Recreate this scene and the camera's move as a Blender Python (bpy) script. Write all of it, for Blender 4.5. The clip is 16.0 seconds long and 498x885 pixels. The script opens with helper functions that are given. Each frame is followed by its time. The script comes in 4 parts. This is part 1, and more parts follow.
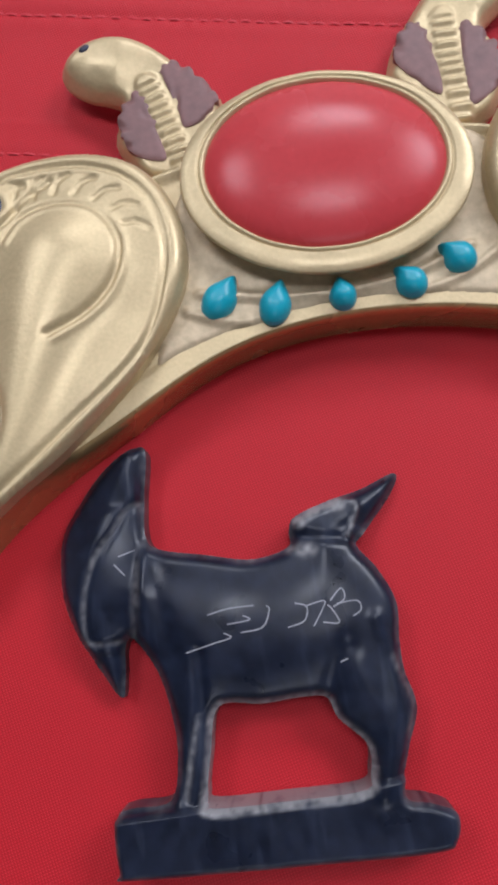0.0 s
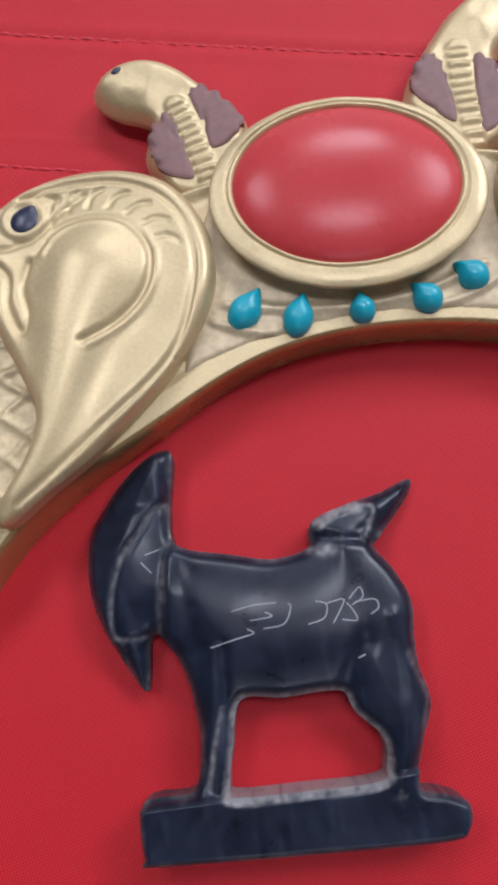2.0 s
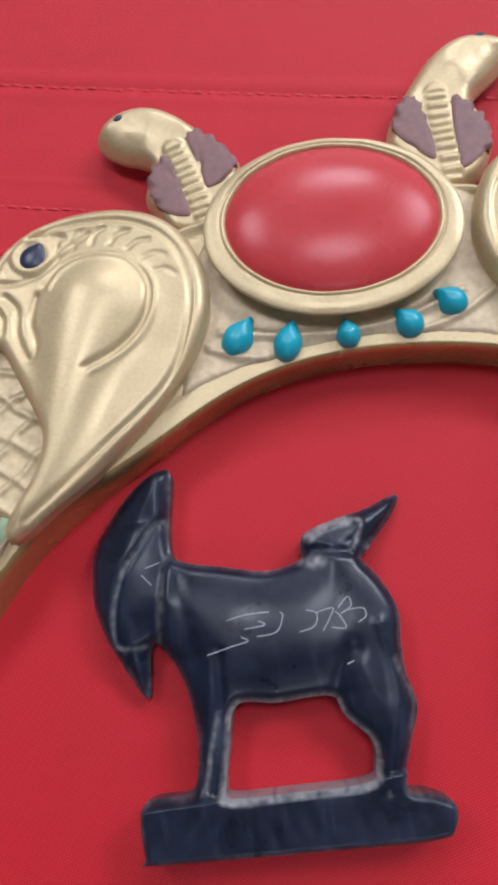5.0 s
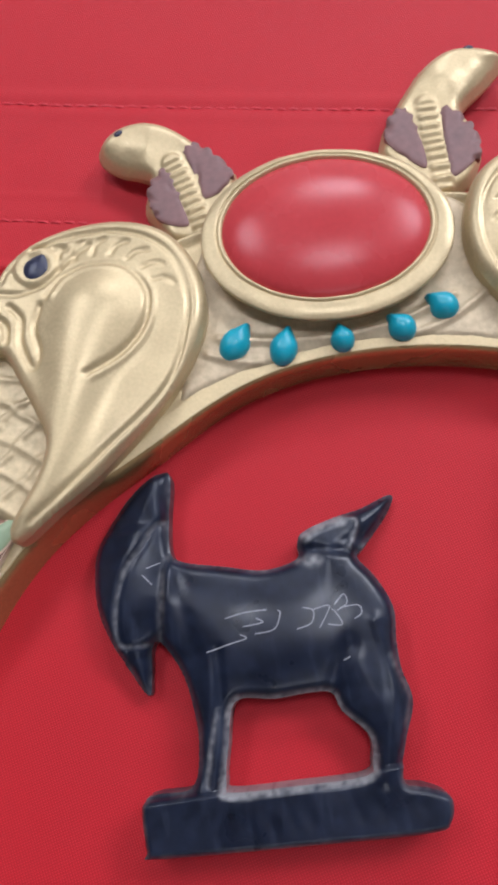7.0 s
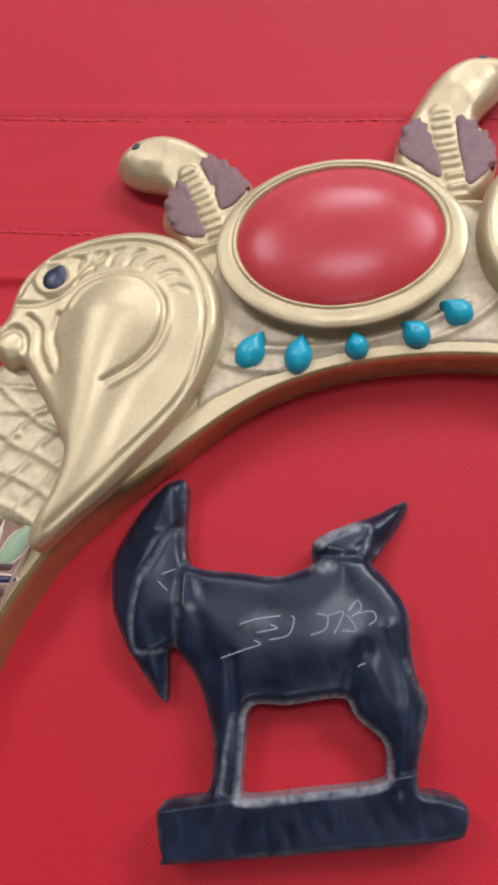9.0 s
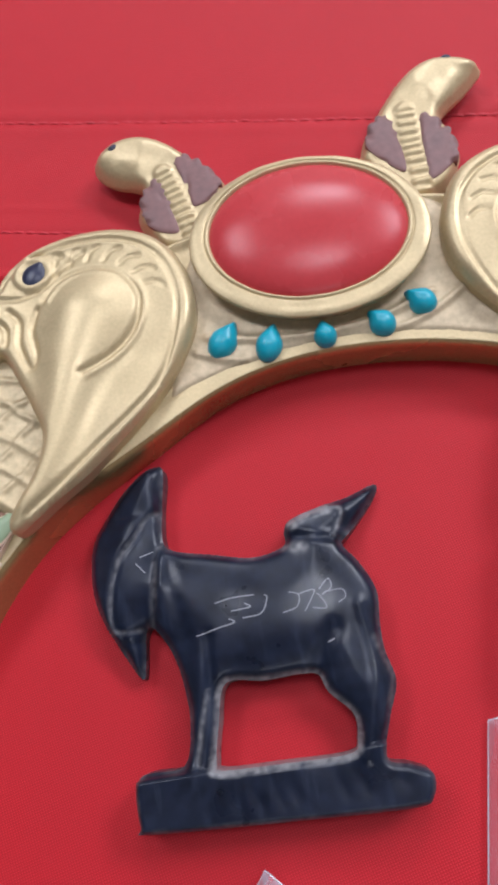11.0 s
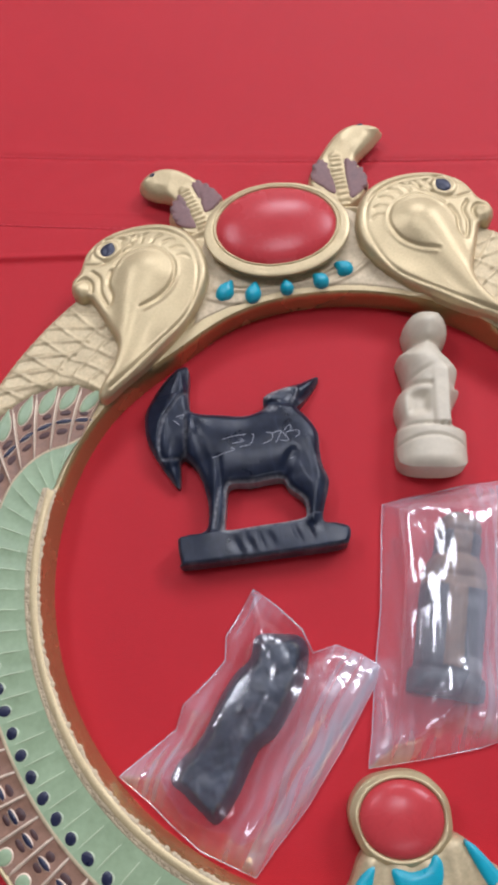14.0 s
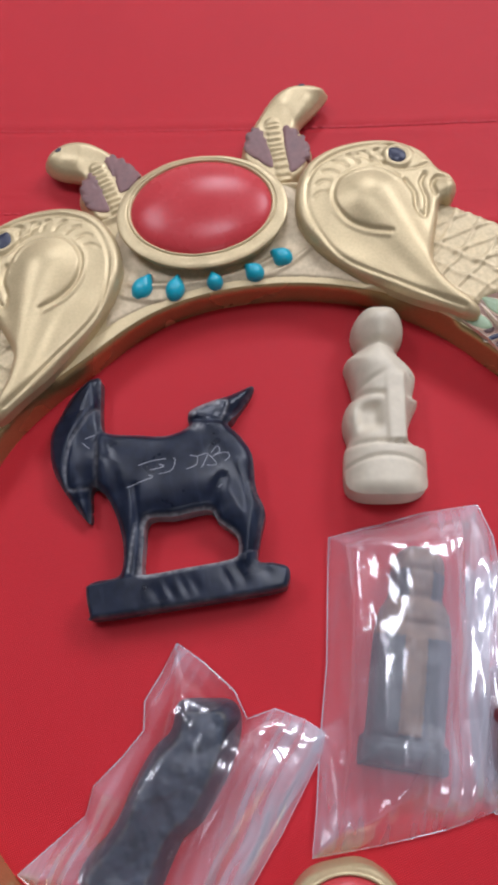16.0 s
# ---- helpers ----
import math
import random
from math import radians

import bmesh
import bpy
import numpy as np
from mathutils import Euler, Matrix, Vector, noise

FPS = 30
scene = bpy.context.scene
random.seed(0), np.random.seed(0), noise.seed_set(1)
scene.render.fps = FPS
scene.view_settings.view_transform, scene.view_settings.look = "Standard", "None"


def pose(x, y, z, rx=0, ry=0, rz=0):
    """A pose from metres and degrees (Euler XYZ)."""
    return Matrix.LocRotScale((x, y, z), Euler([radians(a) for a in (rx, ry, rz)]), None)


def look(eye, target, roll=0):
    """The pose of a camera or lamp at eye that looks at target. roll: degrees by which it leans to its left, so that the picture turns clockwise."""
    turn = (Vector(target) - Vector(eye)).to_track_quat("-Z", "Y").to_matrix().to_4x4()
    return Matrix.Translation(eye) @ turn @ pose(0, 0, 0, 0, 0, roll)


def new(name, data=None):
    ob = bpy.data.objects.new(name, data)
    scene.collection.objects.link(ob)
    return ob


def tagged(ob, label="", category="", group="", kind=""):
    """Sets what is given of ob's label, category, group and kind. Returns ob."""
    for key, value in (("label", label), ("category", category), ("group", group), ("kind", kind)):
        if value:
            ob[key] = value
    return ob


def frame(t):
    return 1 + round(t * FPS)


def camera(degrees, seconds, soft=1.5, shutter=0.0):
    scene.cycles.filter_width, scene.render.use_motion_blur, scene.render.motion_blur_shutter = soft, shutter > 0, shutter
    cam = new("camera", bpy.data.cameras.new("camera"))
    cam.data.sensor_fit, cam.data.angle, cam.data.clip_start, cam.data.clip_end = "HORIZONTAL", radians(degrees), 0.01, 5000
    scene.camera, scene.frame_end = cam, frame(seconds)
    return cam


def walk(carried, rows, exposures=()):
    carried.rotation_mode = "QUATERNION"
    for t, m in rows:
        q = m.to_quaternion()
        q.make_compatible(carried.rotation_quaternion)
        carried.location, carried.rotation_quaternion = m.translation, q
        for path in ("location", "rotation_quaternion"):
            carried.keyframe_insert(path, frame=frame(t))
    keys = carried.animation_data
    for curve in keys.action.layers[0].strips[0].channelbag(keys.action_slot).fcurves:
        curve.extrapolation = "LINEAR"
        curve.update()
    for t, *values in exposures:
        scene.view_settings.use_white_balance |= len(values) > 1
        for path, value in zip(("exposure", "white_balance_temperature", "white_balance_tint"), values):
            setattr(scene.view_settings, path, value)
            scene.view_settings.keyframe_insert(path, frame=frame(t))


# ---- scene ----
cam = camera(35.92, 16.0, soft=3.7)
PATH = [
    (0, (0.00415, 0.00543, 0.12868), (-0.02110, 0.21283, -0.84925), -15.89),
    (0.5, (0.00063, 0.00403, 0.13327), (-0.01097, 0.22163, -0.84270), -11.30),
    (1, (-0.00311, 0.00396, 0.13427), (0.00014, 0.22185, -0.84169), -7.17),
    (1.5, (-0.00149, 0.00403, 0.13342), (-0.00346, 0.22419, -0.84205), -8.76),
    (2, (-0.00192, 0.00316, 0.13415), (-0.00745, 0.22906, -0.83999), -9.63),
    (2.5, (-0.00083, 0.00258, 0.13534), (-0.01664, 0.24043, -0.83583), -12.00),
    (3, (-0.00094, 0.00142, 0.13702), (-0.01847, 0.25025, -0.83137), -12.25),
    (3.5, (0.00093, 0.00058, 0.13947), (-0.02282, 0.26066, -0.82583), -13.56),
    (4, (-0.00028, -0.00214, 0.14079), (-0.02854, 0.26509, -0.82243), -14.00),
    (4.5, (0.00157, -0.00263, 0.14056), (-0.03726, 0.26975, -0.82085), -16.41),
    (5, (0.00173, -0.00108, 0.14120), (-0.01830, 0.26455, -0.82267), -13.09),
    (7.5, (0.00394, -0.00475, 0.14476), (-0.02672, 0.28463, -0.81196), -15.41),
    (8, (0.00315, -0.00443, 0.14586), (-0.01042, 0.28752, -0.81047), -12.16),
    (8.5, (0.00291, -0.00696, 0.14678), (-0.02106, 0.29346, -0.80672), -13.99),
    (9, (0.00535, -0.00599, 0.14445), (-0.05317, 0.29937, -0.80599), -19.90),
    (9.5, (0.00833, -0.00649, 0.14361), (-0.05037, 0.29844, -0.80696), -20.33),
    (10, (0.01014, -0.00864, 0.14466), (-0.05976, 0.30400, -0.80264), -22.18),
    (12.5, (0.00162, -0.03404, 0.17694), (0.00601, 0.27475, -0.77418), -9.82),
    (13, (-0.01288, -0.05982, 0.22125), (0.00770, 0.27236, -0.72174), -6.60),
    (13.5, (-0.01468, -0.08023, 0.23890), (-0.00273, 0.26634, -0.69905), -8.07),
    (14, (-0.00426, -0.07820, 0.22718), (0.00751, 0.26945, -0.71037), -8.64),
    (14.5, (0.00761, -0.05923, 0.19582), (0.01497, 0.25293, -0.75418), -9.94),
    (15, (0.00881, -0.05500, 0.19274), (0.00592, 0.25358, -0.75845), -11.77),
    (15.5, (0.01496, -0.06114, 0.19930), (0.01794, 0.25518, -0.74935), -11.31),
    (16, (0.01655, -0.05679, 0.19687), (0.03245, 0.25633, -0.75271), -9.11),
]
walk(cam, [(t, look(eye, target, roll)) for t, eye, target, roll in PATH], exposures=[(0, -0.23), (2, -0.16), (9, -0.09), (13.5, -0.06), (14.4, -0.23), (16, -0.23)])

# ---- light ----
world = bpy.data.worlds.new("world")
scene.world = world
world.use_nodes = True
world.node_tree.nodes["Background"].inputs[0].default_value = (0.75, 0.8, 0.9, 1)
world.node_tree.nodes["Background"].inputs[1].default_value = 0.15
scene.view_settings.exposure = 0.03
CEILING = 1.8
PANELS = [(0.2, 0.32, 0.45, 0.28, 9.5), (0.55, 2.1, 0.8, 0.55, 36), (-0.85, 1.1, 0.5, 0.8, 18), (1.85, 1.2, 1.0, 0.95, 66), (0.15, -1.7, 0.9, 0.6, 9)]


# ---- materials ----
def material(name, colour, rough=0.5, metal=0.0, vary=0.12, grain=900.0, bump=0.15, blotch=60.0, coat=0.0, depth=0.0002, gloss=0.5):
    """A painted or solid surface with fine grain, broad blotches and slight relief."""
    m = bpy.data.materials.new(name)
    m.use_nodes = True
    nt = m.node_tree
    b = nt.nodes["Principled BSDF"]
    b.inputs["Metallic"].default_value = metal
    b.inputs["Specular IOR Level"].default_value = gloss
    b.inputs["Coat Weight"].default_value = coat
    b.inputs["Coat Roughness"].default_value = 0.12
    tc = nt.nodes.new("ShaderNodeTexCoord")

    def noise_at(scale, detail=4.0):
        n = nt.nodes.new("ShaderNodeTexNoise")
        n.inputs["Scale"].default_value, n.inputs["Detail"].default_value = scale, detail
        nt.links.new(tc.outputs["Object"], n.inputs["Vector"])
        return n.outputs["Fac"]

    fine, broad = noise_at(grain), noise_at(blotch, 3.0)
    mixed = nt.nodes.new("ShaderNodeMath")
    mixed.operation = "ADD"
    nt.links.new(fine, mixed.inputs[0])
    nt.links.new(broad, mixed.inputs[1])
    ramp = nt.nodes.new("ShaderNodeMapRange")
    ramp.inputs["From Min"].default_value, ramp.inputs["From Max"].default_value = 0.6, 1.4
    ramp.inputs["To Min"].default_value, ramp.inputs["To Max"].default_value = 1 - vary, 1 + vary
    nt.links.new(mixed.outputs[0], ramp.inputs["Value"])
    hsv = nt.nodes.new("ShaderNodeHueSaturation")
    hsv.inputs["Color"].default_value = (*colour, 1)
    nt.links.new(ramp.outputs[0], hsv.inputs["Value"])
    nt.links.new(hsv.outputs[0], b.inputs["Base Color"])
    rr = nt.nodes.new("ShaderNodeMapRange")
    rr.inputs["From Min"].default_value, rr.inputs["From Max"].default_value = 0.3, 0.7
    rr.inputs["To Min"].default_value, rr.inputs["To Max"].default_value = rough * 0.8, min(1, rough * 1.2)
    nt.links.new(broad, rr.inputs["Value"])
    nt.links.new(rr.outputs[0], b.inputs["Roughness"])
    bp = nt.nodes.new("ShaderNodeBump")
    bp.inputs["Strength"].default_value, bp.inputs["Distance"].default_value = bump, depth
    nt.links.new(fine, bp.inputs["Height"])
    nt.links.new(bp.outputs[0], b.inputs["Normal"])
    m["hsv"] = hsv.name
    return m


def worn(m, colour, low=0.53, high=0.6, scale=500.0):
    """Lets a paler, rubbed tone show on convex edges, broken up by noise."""
    nt = m.node_tree
    hsv = nt.nodes[m["hsv"]]
    b = nt.nodes["Principled BSDF"]
    geo = nt.nodes.new("ShaderNodeNewGeometry")
    tc = nt.nodes.new("ShaderNodeTexCoord")
    n = nt.nodes.new("ShaderNodeTexNoise")
    n.inputs["Scale"].default_value = scale
    nt.links.new(tc.outputs["Object"], n.inputs["Vector"])
    add = nt.nodes.new("ShaderNodeMath")
    add.operation = "MULTIPLY_ADD"
    add.inputs[1].default_value, add.inputs[2].default_value = 0.04, -0.022
    nt.links.new(n.outputs["Fac"], add.inputs[0])
    s = nt.nodes.new("ShaderNodeMath")
    nt.links.new(geo.outputs["Pointiness"], s.inputs[0])
    nt.links.new(add.outputs[0], s.inputs[1])
    r = nt.nodes.new("ShaderNodeMapRange")
    r.inputs["From Min"].default_value, r.inputs["From Max"].default_value = low, high
    nt.links.new(s.outputs[0], r.inputs["Value"])
    mix = nt.nodes.new("ShaderNodeMix")
    mix.data_type = "RGBA"
    nt.links.new(r.outputs[0], mix.inputs["Factor"])
    nt.links.new(hsv.outputs[0], mix.inputs["A"])
    mix.inputs["B"].default_value = (*colour, 1)
    nt.links.new(mix.outputs["Result"], b.inputs["Base Color"])
    return m


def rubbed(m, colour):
    """Shows a dusty, rubbed tone where the mesh carries wear, and a painted highlight on the tail."""
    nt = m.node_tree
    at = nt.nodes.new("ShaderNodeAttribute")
    at.attribute_name = "wear_and_glint"
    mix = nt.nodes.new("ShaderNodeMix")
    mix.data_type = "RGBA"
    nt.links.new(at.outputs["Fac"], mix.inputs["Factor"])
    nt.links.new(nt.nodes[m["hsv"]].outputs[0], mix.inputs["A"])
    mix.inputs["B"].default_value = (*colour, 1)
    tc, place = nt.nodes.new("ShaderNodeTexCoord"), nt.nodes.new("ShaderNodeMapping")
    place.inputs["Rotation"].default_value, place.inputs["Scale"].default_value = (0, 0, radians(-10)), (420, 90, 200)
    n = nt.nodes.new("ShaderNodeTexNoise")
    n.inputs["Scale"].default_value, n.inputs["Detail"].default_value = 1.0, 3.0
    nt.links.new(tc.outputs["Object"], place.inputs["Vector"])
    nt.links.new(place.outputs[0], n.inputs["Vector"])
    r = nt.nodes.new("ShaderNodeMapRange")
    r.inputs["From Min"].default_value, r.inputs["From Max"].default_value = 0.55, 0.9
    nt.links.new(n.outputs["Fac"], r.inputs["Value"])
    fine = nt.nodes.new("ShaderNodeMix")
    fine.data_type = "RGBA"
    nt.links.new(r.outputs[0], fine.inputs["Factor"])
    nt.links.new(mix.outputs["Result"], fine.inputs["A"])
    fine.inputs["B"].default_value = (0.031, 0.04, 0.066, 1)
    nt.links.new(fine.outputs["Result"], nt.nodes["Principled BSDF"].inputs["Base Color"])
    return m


GOLD = material("gold_paint", (0.56, 0.44, 0.25), 0.42, 0.4, 0.12, 1500, 0.25, 90)
PALE_GOLD = material("pale_gold_paint", (0.55, 0.435, 0.26), 0.44, 0.3, 0.22, 900, 0.3, 140)
MAUVE = material("mauve_enamel", (0.2, 0.1, 0.094), 0.5, 0, 0.2, 700, 0.2, 200)
RIB_GOLD = material("pinkish_gold_paint", (0.7, 0.55, 0.42), 0.45, 0.25, 0.2, 900, 0.3, 140)
PIT_SHADE = material("dark_brown_pit_shade", (0.07, 0.03, 0.028), 0.5, 0, 0.25, 700, 0.25, 200)
BROWN_GOLD = material("brownish_gold", (0.5, 0.335, 0.15), 0.25, 0.65, 0.15, 1500, 0.12, 60)
# darker, greyer gold with the drop field's shadow in its colour; beading shares it
DULL_GOLD = material("dull_gold_paint", (0.5, 0.395, 0.255), 0.46, 0.3, 0.22, 900, 0.35, 140)
BROWN = material("brown_enamel", (0.26, 0.14, 0.092), 0.5, 0, 0.25, 700, 0.25, 200)
PALE_GREEN = material("pale_green_enamel", (0.46, 0.53, 0.35), 0.45, 0, 0.1, 600, 0.15, 120)
GREEN = material("green_enamel", (0.285, 0.375, 0.225), 0.4, 0, 0.14, 600, 0.15, 120)
NAVY = material("navy_enamel", (0.014, 0.017, 0.045), 0.34, 0, 0.3, 900, 0.2, 300)
TURQUOISE = material("turquoise_enamel", (0.005, 0.33, 0.43), 0.33, 0, 0.1, 500, 0.1, 200)
RED_STONE = material("red_enamel", (0.51, 0.05, 0.056), 0.27, 0, 0.08, 900, 0.04, 70, 0, 0.0002, 0.25)
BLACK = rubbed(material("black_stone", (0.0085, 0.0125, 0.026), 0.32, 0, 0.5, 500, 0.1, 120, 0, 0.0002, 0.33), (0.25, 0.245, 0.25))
SCRATCH = material("scratched_stone", (0.33, 0.33, 0.36), 0.6, 0, 0.3, 2000)
BONE = material("cream_stone", (0.63, 0.55, 0.42), 0.55, 0, 0.08, 500, 0.15, 90)
DARK_STONE = worn(material("dark_carved_stone", (0.034, 0.041, 0.058), 0.44, 0, 0.6, 350, 0.4, 160, 0, 0.0006), (0.13, 0.1, 0.06), 0.52, 0.62)
TAN_STONE = material("tan_carved_stone", (0.2, 0.13, 0.085), 0.55, 0, 0.35, 400, 0.3, 170, 0, 0.0004)
GREY_STONE = material("grey_carved_stone", (0.055, 0.06, 0.065), 0.45, 0, 0.35, 400, 0.3, 170, 0, 0.0004)
OXBLOOD = material("dark_red_stone", (0.1, 0.008, 0.012), 0.35, 0, 0.4, 400, 0.4, 150)
PLASTER = material("white_wall_paint", (0.75, 0.73, 0.7), 0.8, 0, 0.04, 200, 0.1, 4)
CEILING_GREY = material("grey_ceiling_board", (0.22, 0.22, 0.22), 0.8, 0, 0.05, 200, 0.1, 4)
FLOOR = material("grey_floor", (0.3, 0.29, 0.27), 0.5, 0, 0.1, 80, 0.1, 3)
WOOD = material("table_wood", (0.28, 0.17, 0.09), 0.5, 0, 0.2, 60, 0.2, 8)
THREAD = material("red_thread", (0.56, 0.02, 0.034), 0.6, 0, 0.15, 3000, 0.3)


def cloth_material():
    """Plain-woven red polyester: crossing threads as fine relief, soft sheen, faint creases."""
    m = material("red_woven_cloth", (0.445, 0.007, 0.0135), 0.55, 0, 0.07, 1800, 0.1, 35, 0, 0.0002, 0.3)
    nt = m.node_tree
    b = nt.nodes["Principled BSDF"]
    tc = nt.nodes.new("ShaderNodeTexCoord")
    turn = nt.nodes.new("ShaderNodeMapping")
    turn.inputs["Rotation"].default_value = (0, 0, radians(-13))
    nt.links.new(tc.outputs["Object"], turn.inputs["Vector"])
    waves = []
    for axis in ("X", "Y"):
        w = nt.nodes.new("ShaderNodeTexWave")
        w.bands_direction = axis
        w.inputs["Scale"].default_value = 660.0
        w.inputs["Distortion"].default_value = 0.6
        w.inputs["Detail"].default_value = 1.0
        w.inputs["Detail Scale"].default_value = 0.3
        nt.links.new(turn.outputs[0], w.inputs["Vector"])
        waves.append(w)
    mul = nt.nodes.new("ShaderNodeMath")
    mul.operation = "MULTIPLY"
    nt.links.new(waves[0].outputs["Fac"], mul.inputs[0])
    nt.links.new(waves[1].outputs["Fac"], mul.inputs[1])
    bp = nt.nodes.new("ShaderNodeBump")
    bp.inputs["Strength"].default_value, bp.inputs["Distance"].default_value = 0.5, 0.00013
    nt.links.new(mul.outputs[0], bp.inputs["Height"])
    nt.links.new(bp.outputs[0], b.inputs["Normal"])
    hsv = nt.nodes[m["hsv"]]
    mix = nt.nodes.new("ShaderNodeMix")
    mix.data_type = "RGBA"
    nt.links.new(mul.outputs[0], mix.inputs["Factor"])
    nt.links.new(hsv.outputs[0], mix.inputs["A"])
    mix.inputs["B"].default_value = (0.625, 0.018, 0.033, 1)
    nt.links.new(mix.outputs["Result"], b.inputs["Base Color"])
    for link in list(b.inputs["Roughness"].links):
        nt.links.remove(link)
    b.inputs["Roughness"].default_value = 0.55
    b.inputs["Sheen Weight"].default_value = 0.2
    b.inputs["Sheen Roughness"].default_value = 0.4
    b.inputs["Sheen Tint"].default_value = (1, 0.6, 0.65, 1)
    return m


CLOTH = cloth_material()


def plastic_material(name, milk):
    """Thin clear film: mostly clear, mirror-like where it turns away, a trace of milky haze that also paints white
    glints.
    """
    m = bpy.data.materials.new(name)
    m.use_nodes = True
    nt = m.node_tree
    nt.nodes.remove(nt.nodes["Principled BSDF"])
    out = nt.nodes["Material Output"]
    clear = nt.nodes.new("ShaderNodeBsdfTransparent")
    clear.inputs[0].default_value = (1, 1, 1, 1)
    haze = nt.nodes.new("ShaderNodeBsdfDiffuse")
    haze.inputs[0].default_value = (0.86, 0.86, 0.97, 1)
    gloss = nt.nodes.new("ShaderNodeBsdfGlossy")
    gloss.inputs["Roughness"].default_value = 0.15
    a = nt.nodes.new("ShaderNodeMixShader")
    a.inputs[0].default_value = milk
    layers = nt.nodes.new("ShaderNodeAttribute")
    layers.attribute_name = "layers"
    if milk == 0:
        nt.links.new(layers.outputs["Fac"], a.inputs[0])
    nt.links.new(clear.outputs[0], a.inputs[1])
    nt.links.new(haze.outputs[0], a.inputs[2])
    fr = nt.nodes.new("ShaderNodeFresnel")
    fr.inputs["IOR"].default_value = 1.6
    up = nt.nodes.new("ShaderNodeMath")
    up.operation = "MULTIPLY_ADD"
    up.inputs[1].default_value, up.inputs[2].default_value = 1.0, 0.1
    up.use_clamp = True
    nt.links.new(fr.outputs[0], up.inputs[0])
    if milk == 0:
        extra = nt.nodes.new("ShaderNodeMath")
        extra.operation = "MULTIPLY"
        extra.inputs[1].default_value = 0.65
        nt.links.new(layers.outputs["Fac"], extra.inputs[0])
        nt.links.new(extra.outputs[0], up.inputs[2])
    mix = nt.nodes.new("ShaderNodeMixShader")
    nt.links.new(up.outputs[0], mix.inputs[0])
    nt.links.new(a.outputs[0], mix.inputs[1])
    nt.links.new(gloss.outputs[0], mix.inputs[2])
    nt.links.new(mix.outputs[0], out.inputs["Surface"])
    return m


FILM = plastic_material("clear_plastic_film", 0.0)
SEAL = plastic_material("welded_plastic_edge", 0.4)


# ---- building helpers (plan in millimetres) ----
def mesh_of(name, verts, faces, mats, index=None, smooth=True):
    me = bpy.data.meshes.new(name)
    me.from_pydata([tuple(float(c) * 0.001 for c in v) for v in verts], [], [tuple(int(i) for i in f) for f in faces])
    for m in mats if isinstance(mats, (list, tuple)) else [mats]:
        me.materials.append(m)
    me.polygons.foreach_set("use_smooth", [smooth] * len(me.polygons))
    if index is not None:
        me.polygons.foreach_set("material_index", index)
    me.update()
    return me


def part(name, me, parent=None, label="", at=None):
    """Links a mesh as one object under a thing or under a part."""
    ob = new(name, me)
    if at is not None:
        ob.matrix_basis = at
    if parent is not None:
        ob.parent = parent
        if parent.parent is None:
            ob.matrix_parent_inverse = parent.matrix_basis.inverted()
    return tagged(ob, label)


def empty(name, x, y, z=0.0):
    ob = new(name)
    ob.matrix_basis = Matrix.Translation((x * 0.001, y * 0.001, z * 0.001))
    return ob


def curve_round(points, per=8, closed=True):
    """A smooth line through a few corner points."""
    p = np.array(points, float)
    n = len(p)
    out = []
    for i in range(n if closed else n - 1):
        if closed:
            a, b, c, d = p[i - 1], p[i], p[(i + 1) % n], p[(i + 2) % n]
        else:
            a, b, c, d = p[max(i - 1, 0)], p[i], p[i + 1], p[min(i + 2, n - 1)]
        for k in range(per):
            t = k / per
            out.append(0.5 * (2 * b + (c - a) * t + (2 * a - 5 * b + 4 * c - d) * t * t + (3 * b - a - 3 * c + d) * t ** 3))
    if not closed:
        out.append(p[-1])
    return np.array(out)


def line_distance(line, x, y, closed=False):
    """Distance from (x, y) to a polyline, and how far along it the nearest place lies (0 to 1)."""
    best, along = np.full(np.shape(x), 1e9), np.zeros(np.shape(x))
    n = len(line)
    for i in range(n if closed else n - 1):
        a, b = line[i], line[(i + 1) % n]
        d = b - a
        t = np.clip(((x - a[0]) * d[0] + (y - a[1]) * d[1]) / (d @ d + 1e-12), 0, 1)
        r = np.hypot(x - a[0] - t * d[0], y - a[1] - t * d[1])
        along = np.where(r < best, (i + t) / n, along)
        best = np.minimum(best, r)
    return best, along


def depth_inside(poly, x, y):
    r, _ = line_distance(poly, x, y, True)
    inside = np.zeros(np.shape(x), bool)
    for a, b in zip(poly, np.roll(poly, -1, 0)):
        crosses = (a[1] > y) != (b[1] > y)
        inside ^= crosses & (x < (b[0] - a[0]) * (y - a[1]) / (b[1] - a[1] + 1e-12) + a[0])
    return np.where(inside, r, -r)


def groove(line, x, y, width):
    r, along = line_distance(np.array(line, float) if len(line) > 3 else curve_round(line, 6, False), x, y)
    return np.exp(-((r / width) ** 2))


def soften(a, times):
    """Rounds off kinks in a height field by repeated averaging with its neighbours."""
    if np.ndim(a) < 2:
        return a
    for _ in range(times):
        p = np.pad(a, 1, mode="edge")
        a = (2 * a + p[:-2, 1:-1] + p[2:, 1:-1] + p[1:-1, :-2] + p[1:-1, 2:]) / 6
    return a


